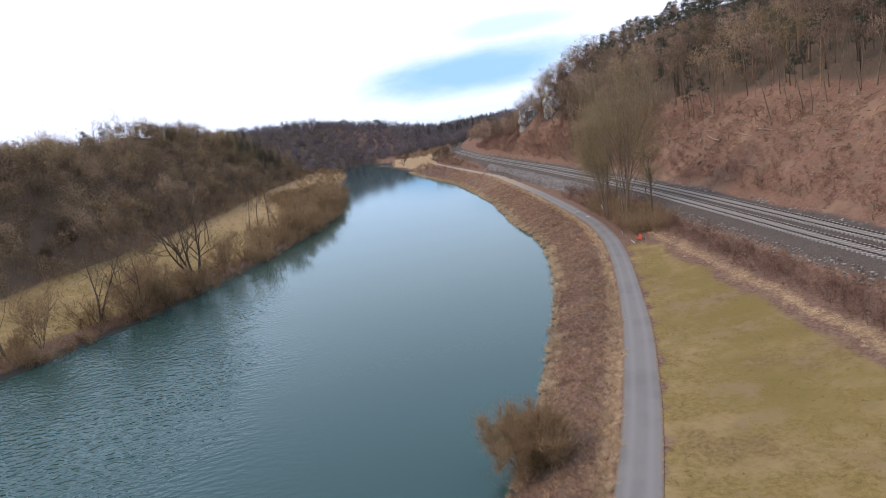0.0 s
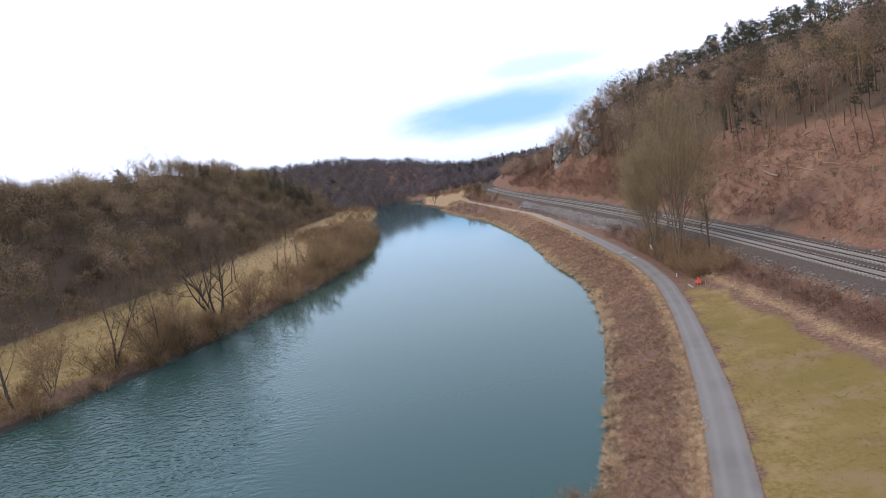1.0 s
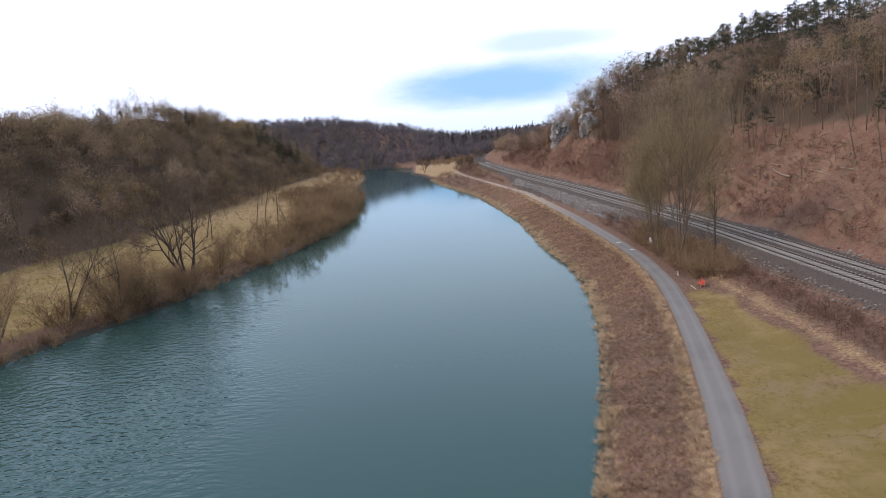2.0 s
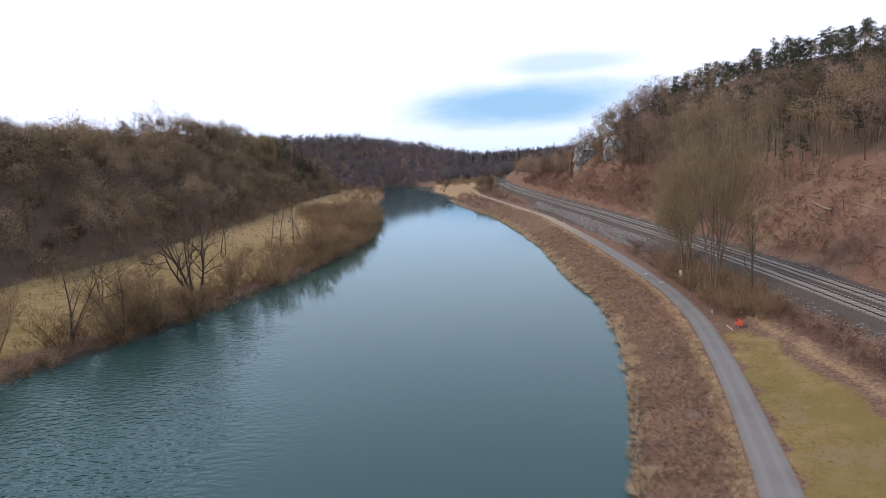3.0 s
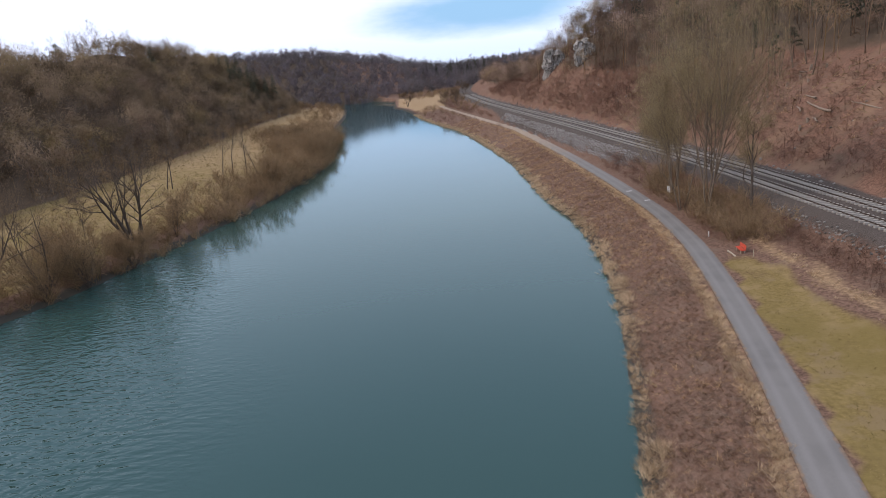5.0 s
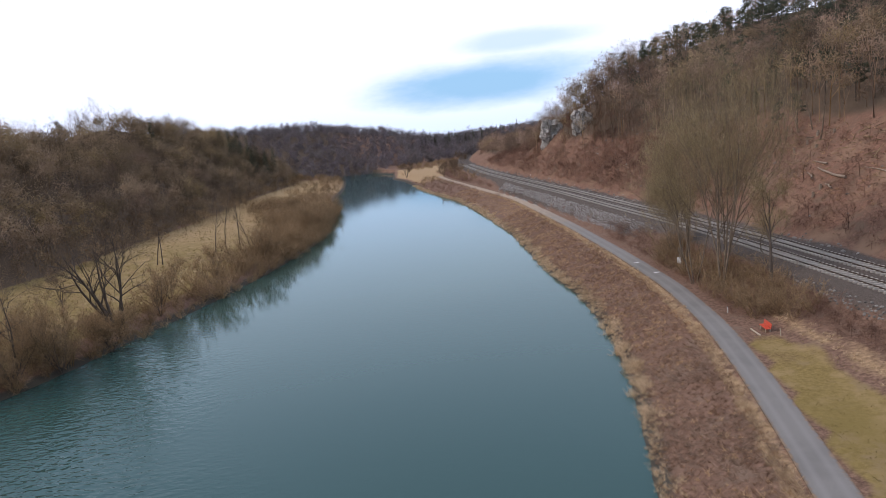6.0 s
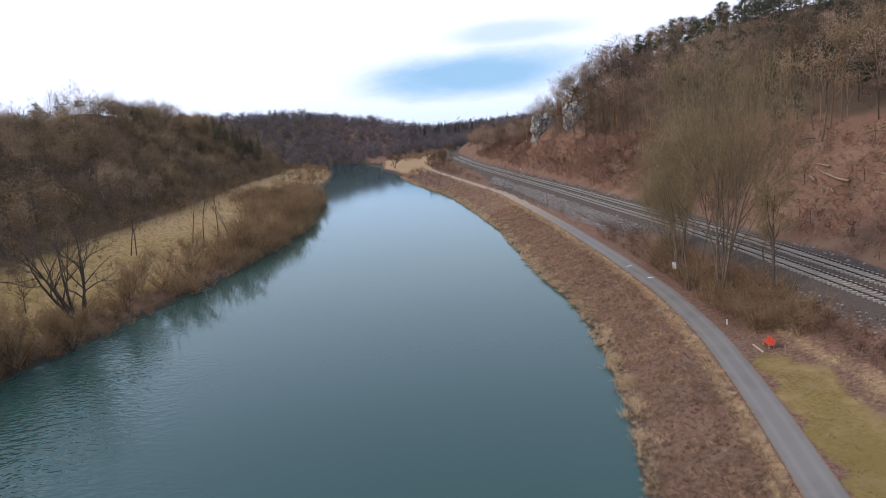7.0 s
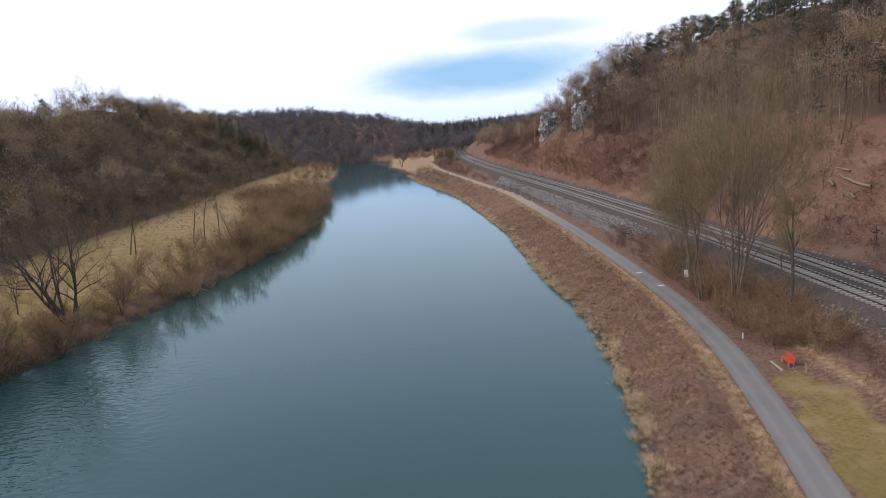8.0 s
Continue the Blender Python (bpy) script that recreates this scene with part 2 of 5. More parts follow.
def path_material():
    """Worn asphalt with earth along its edges, that gives way to sandy gravel up the valley."""
    m, n = material("asphalt")
    where = n.add("ShaderNodeNewGeometry").outputs["Position"]
    coarse, fine, tiny = n.noise(0.25, 3, 0.55, where), n.noise(1.6, 3, 0.6, where), n.noise(14.0, 2, 0.6, where)
    tar = n.mix(n.ramp(tiny, 0.2, 0.8), (0.172, 0.163, 0.151), (0.218, 0.207, 0.192))
    tar = n.mix(n.ramp(coarse, 0.42, 0.68), tar, (0.165, 0.157, 0.146))
    aside = n.math("ABSOLUTE", n.add("ShaderNodeAttribute", attribute_name="across").outputs["Fac"])
    ruts = n.ramp(n.math("ABSOLUTE", n.math("SUBTRACT", aside, 0.45)), 0.3, 0.0, 0.0, 0.45)
    tar = n.mix(ruts, tar, (0.245, 0.236, 0.224))
    earth = n.mix(n.ramp(fine, 0.35, 0.65), (0.115, 0.080, 0.056), (0.235, 0.165, 0.112))
    rim = n.ramp(n.math("ADD", aside, n.math("MULTIPLY", n.math("SUBTRACT", fine, 0.5), 0.5)), 0.80, 1.02)
    tar = n.mix(rim, tar, earth)
    sand = n.mix(n.ramp(fine, 0.3, 0.7), (0.25, 0.195, 0.145), (0.42, 0.335, 0.25))
    y = n.add("ShaderNodeSeparateXYZ", {0: where}).outputs[1]
    far = n.ramp(n.math("ADD", y, n.math("MULTIPLY", coarse, 60.0)), 205, 280)
    finish(n, n.mix(far, tar, sand), 0.92, tiny, 0.002, spec=0.2)
    return m


def wood_material(name, dark, light, olive, mauve):
    """The twigs of a whole wood: each tree has its shade, and stands of one kind their tone."""
    m, n = material(name)
    where = n.add("ShaderNodeNewGeometry").outputs["Position"]
    t = n.add("ShaderNodeAttribute", attribute_name="tint").outputs["Fac"]
    fine = n.noise(1.3, 2, 0.6, where)
    f = n.ramp(n.math("ADD", n.math("MULTIPLY", t, 0.8), n.math("MULTIPLY", fine, 0.2)), 0.12, 0.88)
    c = n.mix(f, dark, light)
    stand = n.noise(0.035, 3, 0.6, where)
    c = n.mix(n.ramp(stand, 0.50, 0.64), c, n.mix(1.0, c, olive, "MULTIPLY"))
    c = n.mix(n.ramp(stand, 0.46, 0.34), c, n.mix(1.0, c, mauve, "MULTIPLY"))
    finish(n, c, 0.95, spec=0.08, thin=0.6)
    return m


ASPHALT = path_material()
WOOD_LEFT = wood_material("woodland_twigs", (0.118, 0.090, 0.062), (0.372, 0.280, 0.190), (1.06, 1.07, 0.86), (0.80, 0.77, 0.86))
WOOD_RIGHT = wood_material("beech_twigs", (0.147, 0.105, 0.078), (0.483, 0.344, 0.256), (1.08, 1.12, 0.86), (0.88, 0.83, 0.90))
# distance haze painted into the far twigs: greyer and bluer than nearer woods
WOOD_FAR_HAZED = wood_material("far_twigs_hazed", (0.131, 0.116, 0.124), (0.231, 0.205, 0.218), (1.0, 1.04, 0.95), (0.92, 0.93, 1.0))
RUST = plain("rail_steel", (0.036, 0.026, 0.021), (0.085, 0.060, 0.046), 6.0, 0.6, 0.002, 0.0)
CONCRETE = plain("sleeper_concrete", (0.27, 0.245, 0.21), (0.46, 0.42, 0.365), 3.0, 0.9, 0.004)
TWIG = plain("bare_twigs", (0.076, 0.054, 0.037), (0.213, 0.153, 0.103), 0.5, 0.95, 0.01, tinted=True, spec=0.1, thin=0.4)
PALE_BARK = plain("pale_bark", (0.10, 0.076, 0.054), (0.235, 0.180, 0.130), 1.5, 0.95, 0.02)
OSIER = plain("osier_twigs", (0.166, 0.128, 0.072), (0.390, 0.306, 0.178), 0.6, 0.95, 0.01, tinted=True, spec=0.1, thin=0.4)
BARK = plain("bark", (0.055, 0.042, 0.033), (0.13, 0.105, 0.085), 2.0, 0.95, 0.02, spec=0.15)
NEEDLES = plain("needles", (0.046, 0.055, 0.038), (0.118, 0.128, 0.084), 1.0, 0.8, 0.01, tinted=True, spec=0.2, thin=0.4)
SCRUB = plain("scrub_stems", (0.140, 0.096, 0.053), (0.375, 0.258, 0.148), 0.6, 0.95, 0.01, tinted=True, spec=0.1, thin=0.4)
WEED = plain("dead_weeds", (0.130, 0.078, 0.051), (0.360, 0.226, 0.150), 0.6, 0.95, 0.01, tinted=True, spec=0.1, thin=0.3)
THICKET = plain("thicket_twigs", (0.155, 0.108, 0.063), (0.385, 0.270, 0.160), 0.6, 0.95, 0.01, tinted=True, spec=0.1, thin=0.4)
REED = plain("dry_reeds", (0.345, 0.228, 0.125), (0.68, 0.475, 0.285), 0.6, 0.95, 0.01, tinted=True, spec=0.1, thin=0.3)


def rock_material():
    """Pale limestone with dark cracks, stains and ledges."""
    m, n = material("limestone")
    where = n.add("ShaderNodeTexCoord").outputs["Object"]
    tall = n.add("ShaderNodeMapping", {"Vector": where, "Scale": (1.0, 1.0, 0.35)}).outputs[0]
    big, fine = n.noise(0.5, 4, 0.65, tall), n.noise(2.4, 4, 0.7, where)
    crack = n.add("ShaderNodeTexVoronoi", {"Vector": tall, "Scale": 0.75}, feature="DISTANCE_TO_EDGE").outputs["Distance"]
    c = n.mix(n.ramp(fine, 0.3, 0.7), (0.24, 0.225, 0.205), (0.55, 0.52, 0.48))
    c = n.mix(n.ramp(big, 0.52, 0.68), c, (0.15, 0.138, 0.12))
    c = n.mix(n.ramp(crack, 0.05, 0.0), c, (0.09, 0.082, 0.072))
    finish(n, c, 0.95, n.math("ADD", fine, n.ramp(crack, 0.0, 0.12)), 0.2, spec=0.1)
    return m


ROCK = rock_material()
GRAVEL = plain("broken_stone", (0.14, 0.130, 0.121), (0.36, 0.34, 0.32), 1.5, 0.95, 0.05, tinted=True)
RUBBLE = plain("rubble_stone", (0.07, 0.063, 0.056), (0.26, 0.24, 0.215), 1.5, 0.95, 0.05, tinted=True)


# ---- ground, river, path, railway ----
def build_ground():
    xs = spaced(-2600, -90, 52, 2600, 1.35, 1.07, 8.0, 300)
    ys = spaced(-700, 20, 240, 3600, 1.75, 1.035, 7.0, 960)
    gx, gy = np.meshgrid(xs, ys)
    z = ground_z(gx, gy)
    verts = np.stack([gx, gy, z], -1).reshape(-1, 3)
    nx, ny = len(xs), len(ys)
    i = (np.arange(ny - 1)[:, None] * nx + np.arange(nx - 1)).ravel()
    ob = mesh_from("ground", verts, np.stack([i, i + 1, i + nx + 1, i + nx], 1), GROUND, shade=True)
    x, y = gx.ravel(), gy.ravel()
    xr, xl, xp, xt, xw = bank_right(y), bank_left(y), path_mid(y), track_mid(y), wood_left(y)
    near = smooth(125, 105, y)
    edge = 31.2 + 0.8 * ripple(x, y, 5.5, 4)
    s, clear = x - (xt + 7.2), 19 * smooth(20, 60, y) * (1 - 0.65 * smooth(190, 290, y)) + 2
    zones = {
        "woods": np.maximum(np.maximum(smooth(-8, 3, xw - x + 6 * ripple(x, y, 16, 2)), smooth(clear, clear + 9, s)), smooth(600, 660, y)),
        "weeds": smooth(-1, 0.5, xl - x) * smooth(14, 8, xl - x) * smooth(635, 610, y) + (x > xr - 1) * (x < xp - 1.2) + 0.8 * np.exp(-((x - xp - 1.5) / 0.7) ** 2) + (x > xp + 1.2) * smooth(1.5, -0.5, x - (xt - 3.0)),
        "meadow": np.maximum((x > xp + 1.5) * smooth(0.8, -0.8, x - (edge - 1.5)) * smooth(109, 103, y) * (0.76 + 0.2 * ripple(x, y, 6, 9)),
                             0.72 * smooth(3, 9, xl - x) * smooth(0, -5, xw - x) * smooth(625, 585, y)),
        "straw": 0.95 * smooth(400, 440, y) * smooth(620, 560, y) * (smooth(1, 6, x - xr) * smooth(3, -3, x + 4) + smooth(0, 4, xl - x) * smooth(16, 8, xl - x)) + np.maximum((x > xp + 1.5) * 0.58 * np.exp(-((x - edge - 0.3) / 1.5) ** 2) * near,
                            np.maximum(np.exp(-((x - xp + 2.3) / 0.9) ** 2) * 0.75 * (x < xp),
                                       (0.34 + 0.20 * smooth(190, 290, y)) * smooth(5, 14, xl - x) * smooth(0, -5, xw - x) * smooth(625, 585, y))),
        "ballast": smooth(-4.6 - 2.2 * smooth(155, 175, y) * smooth(330, 290, y), -2.8 - 2.2 * smooth(155, 175, y) * smooth(330, 290, y), x - xt) * smooth(7.6, 6.4, x - xt),
        "mud": smooth(1.0, 0.25, z.ravel()),
    }
    for name, v in zones.items():
        ob.data.attributes.new(name, "FLOAT", "POINT").data.foreach_set("value", np.clip(v, 0, 1).astype(np.float32))
    return tagged(ob, "valley ground of meadow, dead weeds, leaf litter and ballast", "ground", kind="structure")


def strip(name, ys, left, right, z, mat):
    """A band over y between two curves, draped at heights z(x, y); it has sides that go down."""
    ys = np.asarray(ys, float)
    cols = np.linspace(0, 1, 5)
    x = left(ys)[:, None] * (1 - cols) + right(ys)[:, None] * cols
    y = np.repeat(ys[:, None], 5, 1)
    zz = z(x, y)
    x = np.concatenate([x[:, :1], x, x[:, -1:]], 1)
    y = np.concatenate([y[:, :1], y, y[:, -1:]], 1)
    zz = np.concatenate([zz[:, :1] - 0.25, zz, zz[:, -1:] - 0.25], 1)
    n = 7
    i = (np.arange(len(ys) - 1)[:, None] * n + np.arange(n - 1)).ravel()
    ob = mesh_from(name, np.stack([x, y, zz], -1).reshape(-1, 3), np.stack([i, i + 1, i + n + 1, i + n], 1), mat)
    across = np.tile(np.array([-1, -1, -0.5, 0, 0.5, 1, 1], np.float32), len(ys))
    ob.data.attributes.new("across", "FLOAT", "POINT").data.foreach_set("value", across)
    return ob


build_ground()
water = mesh_from("water", [(-900, -900, 0), (200, -900, 0), (200, 1000, 0), (-900, 1000, 0)], [(0, 1, 2, 3)], WATER)
tagged(water, "calm blue-green river with faint ripples", "river", kind="structure")
path = strip("path", np.arange(-60, 440, 1.5), lambda y: path_mid(y) - 1.55, lambda y: path_mid(y) + 1.55 - 0.4 * smooth(60, 85, y), lambda x, y: 3.02 + 0 * x, ASPHALT)
tagged(path, "narrow grey asphalt riverside path", "path", kind="structure")


def offset_line(mid, ys, off, z):
    """Points beside a curve x(y), at a distance square to it."""
    ys = np.asarray(ys, float)
    x = mid(ys)
    d = np.gradient(x, ys)
    k = np.sqrt(1 + d * d)
    return np.stack([x + off / k, ys - off * d / k, np.full(len(ys), z)], 1)


def rail_mesh(off):
    line = offset_line(track_mid, np.arange(-40, 640, 2.0), off, BED + 0.16)
    prof = np.array([(-0.07, 0), (-0.03, 0.03), (-0.036, 0.15), (0.036, 0.15), (0.03, 0.03), (0.07, 0)])
    v = (line[:, None, :] + np.stack([prof[:, 0], 0 * prof[:, 0], prof[:, 1]], 1)[None]).reshape(-1, 3)
    m, q = len(line), len(prof)
    i = (np.arange(m - 1)[:, None] * q + np.arange(q - 1)).ravel()
    return v, np.stack([i, i + 1, i + q + 1, i + q], 1)


def railway():
    for k, centre in enumerate((0.0, 4.0)):
        track = tagged(new("railway_track"), "railway track of rusty rails on pale concrete sleepers", "railway track", "tracks", "structure")
        track.location = (0, 0, 0)
        for side in (-0.7525, 0.7525):
            v, q = rail_mesh(centre + side)
            rail = mesh_from("rail", v, q, RUST)
            rail.parent = track


railway()


# ---- plants: arrays of triangles, grown from seeds ----
def unit(v):
    return v / max(float(np.linalg.norm(v)), 1e-9)


def tube(pts, radii, sides):
    """A tapered round bar along pts."""
    pts = np.asarray(pts, float)
    d = np.gradient(pts, axis=0)
    d /= np.linalg.norm(d, axis=1)[:, None] + 1e-9
    ref = np.where(np.abs(d[:, 2:3]) > 0.9, [[1.0, 0, 0]], [[0, 0, 1.0]])
    a = np.cross(d, ref)
    a /= np.linalg.norm(a, axis=1)[:, None] + 1e-9
    b = np.cross(d, a)
    ang = np.arange(sides) * 2 * np.pi / sides
    ring = a[:, None] * np.cos(ang)[None, :, None] + b[:, None] * np.sin(ang)[None, :, None]
    v = (pts[:, None] + ring * np.asarray(radii)[:, None, None]).reshape(-1, 3)
    n, f = len(pts), []
    for i in range(n - 1):
        for k in range(sides):
            p, q = i * sides + k, i * sides + (k + 1) % sides
            f += [(p, q, q + sides), (p, q + sides, p + sides)]
    return v, np.array(f, int)


class Soup:
    """Triangles that are gathered piece by piece."""

    def __init__(self):
        self.v, self.f, self.t, self.n = [], [], [], 0

    def add(self, v, f, tint=0.5):
        self.v.append(v), self.f.append(np.asarray(f) + self.n), self.t.append(np.full(len(v), tint))
        self.n += len(v)

    def arrays(self):
        return np.concatenate(self.v), np.concatenate(self.f), np.concatenate(self.t)


def blade(rng, p, d, length, width, droop=0.0):
    """A thin twig or stalk: two triangles, bent in the middle."""
    side = unit(np.cross(d, rng.normal(size=3))) * width / 2
    m = p + d * length * 0.5
    e = p + d * length + np.array([0, 0, -droop * length])
    return np.array([p - side, p + side, m + side * 0.8, m - side * 0.8, e]), np.array([(0, 1, 2), (0, 2, 3), (3, 2, 4)])


def fleck(rng, p, d, length, width):
    """A twig far off: one triangle."""
    side = unit(np.cross(d, rng.normal(size=3))) * width / 2
    return np.array([p - side, p + side, p + d * length]), np.array([(0, 1, 2)])


def grow(rng, wood, twigs, p, d, length, r, level, cfg):
    """A limb with its side limbs, and twigs on the last ones."""
    n = cfg["joints"][min(level, 1)]
    pts, radii = [p], [r]
    for i in range(n - 1):
        bend = cfg["crook"] * (0.5 if level == 0 else 1.0)
        d = unit(d + rng.normal(size=3) * bend + np.array([0, 0, cfg["rise"] * (level > 0)]))
        pts.append(pts[-1] + d * length / (n - 1))
        radii.append(r * (1 - (i + 1) / (n - 1) * cfg["taper"]))
    wood.add(*tube(pts, radii, cfg["sides"][min(level, len(cfg["sides"]) - 1)]), 0.25 if level else 0.15)
    pts = np.array(pts)
    if level < cfg["levels"]:
        count = cfg["limbs"][level]
        for k in range(count):
            t = cfg["bare"][level] + (1 - cfg["bare"][level]) * (k + rng.uniform(0, 0.9)) / count
            i = min(int(t * (n - 1)), n - 2)
            q = pts[i] + (pts[i + 1] - pts[i]) * (t * (n - 1) - i)
            axis = unit(pts[i + 1] - pts[i])
            out = unit(np.cross(axis, rng.normal(size=3)))
            a = rng.uniform(*cfg["angle"])
            nd = unit(axis * math.cos(a) + out * math.sin(a))
            shrink = cfg["shrink"][level] * (1.15 - 0.55 * t) * rng.uniform(0.75, 1.2)
            grow(rng, wood, twigs, q, nd, length * shrink, max(r * (1 - t * cfg["taper"]) * 0.6, 0.012), level + 1, cfg)
    if level >= cfg["levels"] - cfg["twig_levels"] + 1:
        for k in range(cfg["twigs"]):
            t = rng.uniform(0.15, 1.0)
            i = min(int(t * (n - 1)), n - 2)
            q = pts[i] + (pts[i + 1] - pts[i]) * (t * (n - 1) - i)
            nd = unit(unit(pts[i + 1] - pts[i]) + rng.normal(size=3) * cfg["twig_spread"] + np.array([0, 0, cfg["twig_up"]]))
            make = blade if cfg["fine"] else fleck
            twigs.add(*make(rng, q, nd, cfg["twig_len"] * rng.uniform(0.6, 1.3), cfg["twig_w"]), rng.uniform(0.2, 1.0))


CFG = dict(joints=(4, 3), crook=0.16, rise=0.10, taper=0.82, sides=(3, 3, 3), levels=1, limbs=(9,), bare=(0.22,), angle=(0.6, 1.15), shrink=(0.55,),
           twig_levels=2, twigs=23, twig_spread=1.1, twig_up=0.2, twig_len=1.45, twig_w=0.09, fine=False)


def plant(rng, height, girth, stems=1, spread=0.12, **over):
    """A bare tree or shrub about that high: its wood and its twigs."""
    cfg = {**CFG, **over}
    wood, twigs = Soup(), Soup()
    for k in range(stems):
        a = rng.uniform(0, 6.28)
        lean = spread * rng.uniform(0.4, 1.2)
        d = unit(np.array([math.cos(a) * lean, math.sin(a) * lean, 1.0]))
        base = np.array([math.cos(a), math.sin(a), 0]) * girth * (stems > 1) * rng.uniform(0.3, 1.8)
        grow(rng, wood, twigs, base, d, height * rng.uniform(0.85, 1.05), girth / max(1, stems) ** 0.4, 0, cfg)
    return wood.arrays(), twigs.arrays()


def shrub(rng, height, stems, flecks, reach=0.5, width=0.04):
    """A leafless shrub: bent stems from one root, with side twigs."""
    s = Soup()
    for k in range(stems):
        a, lean = rng.uniform(0, 6.28), reach * rng.uniform(0.3, 1.3)
        d = unit(np.array([math.cos(a) * lean, math.sin(a) * lean, 1.0]))
        tall = height * rng.uniform(0.6, 1.1)
        root = np.array([rng.normal() * 0.08, rng.normal() * 0.08, 0]) * height
        s.add(*blade(rng, root, d, tall, width * 1.5, 0.08), rng.uniform(0, 0.6))
        for j in range(flecks):
            q = root + d * tall * rng.uniform(0.2, 0.95)
            e = unit(d * 0.6 + rng.normal(size=3) * 0.75 + np.array([0, 0, 0.1]))
            s.add(*fleck(rng, q, e, height * rng.uniform(0.18, 0.42), width), rng.uniform(0.2, 1))
    return s.arrays()


def sprays(rng, p, d, spread, length, width, shade, lift=0.15):
    """Twigs at points p, that point about along d, each one triangle that faces outwards: points, faces, shades, soft normals."""
    m = len(p)
    way = d * spread[0] + rng.normal(size=(m, 3)) * spread[1] + np.array([0, 0, lift])
    way /= np.linalg.norm(way, axis=1)[:, None]
    side = np.cross(way, rng.normal(size=(m, 3)))
    side *= width / 2 / np.linalg.norm(side, axis=1)[:, None]
    tip = p + way * length * rng.uniform(0.6, 1.3, (m, 1))
    face = np.einsum("ij,ij->i", np.cross(2 * side, tip - p + side), d)[:, None]
    side = np.where(face < 0, -side, side)
    o = d + np.array([0, 0, 0.25]) + rng.normal(size=d.shape) * 0.25
    o /= np.linalg.norm(o, axis=1)[:, None]
    return np.stack([p - side, p + side, tip], 1).reshape(-1, 3), np.arange(m * 3).reshape(-1, 3), shade.repeat(3), o.repeat(3, 0)


def sphere_ways(rng, m):
    d = rng.normal(size=(m, 3))
    return d / np.linalg.norm(d, axis=1)[:, None]


def dome(rng, height, girth, flecks, wide=0.27, low=0.55, length=1.25, width=0.07, limbs=6, heart=0, bark=0.5, broad=0.45, lobes=9, grain=0.11):
    """A tree of the woods: a bent stem, some limbs, and a crown of rounded lobes of twigs that point outwards."""
    bend = rng.normal(size=2) * 0.04 * height
    top = np.array([bend[0], bend[1], height * 0.9])
    stem = tube([(0, 0, 0), (bend[0] * 0.3, bend[1] * 0.3, height * 0.45), top], [girth, girth * 0.7, girth * 0.15], 3)
    bits = [(*stem, np.full(len(stem[0]), bark))]
    rx, rz = wide * height * rng.uniform(0.85, 1.15), (1 - low * 0.55) * height * 0.5
    mid = np.array([bend[0] * 0.6, bend[1] * 0.6, height - rz])
    size = np.array([rx, rx, rz])
    ld = sphere_ways(rng, lobes)
    ld[:, 2] = ld[:, 2] * 0.75 + 0.2
    centre = mid + ld * size * rng.uniform(0.42, 0.72, (lobes, 1))
    span = rng.uniform(0.42, 0.62, lobes) * min(rx, rz)
    for k in range(min(limbs, lobes)):
        p = top * rng.uniform(0.3, 0.65)
        limb = tube([p, centre[k]], [girth * 0.4, girth * 0.1], 3)
        bits.append((*limb, np.full(len(limb[0]), bark)))
    outward = []
    for b in bits:
        o = b[0] - b[0].mean(0)
        o[:, 2] = 0.25 * np.linalg.norm(o[:, :2], axis=1) + 1e-4
        outward += list(o / np.linalg.norm(o, axis=1)[:, None])
    own = rng.uniform(0.42, 0.62, lobes)
    for count, lo, hi, spread, long, thick in ((flecks, 0.45, 1.15, (0.6, 0.7), length, width), (heart, 0.15, 0.9, (0.3, 0.9), height * grain, broad)):
        if not count:
            continue
        k = rng.integers(0, lobes, count)
        d = sphere_ways(rng, count)
        p = centre[k] + d * span[k][:, None] * rng.uniform(lo, hi, (count, 1))
        whole = (p - mid) / size
        whole /= np.linalg.norm(whole, axis=1)[:, None] + 1e-6
        v, f, t, o = sprays(rng, p, d, spread, long, thick, own[k] + rng.uniform(-0.04, 0.04, count))
        o = 0.75 * whole.repeat(3, 0) + 0.55 * d.repeat(3, 0) + np.array([0, 0, 0.15])
        bits.append((v, f, t))
        outward += list(o / (np.linalg.norm(o, axis=1)[:, None] + 1e-6))
    return (*joined(*bits), np.array(outward))


def joined(*parts):
    v, f, t, n = [], [], [], 0
    for a, b, c in parts:
        v.append(a), f.append(b + n), t.append(c)
        n += len(a)
    return np.concatenate(v), np.concatenate(f), np.concatenate(t)


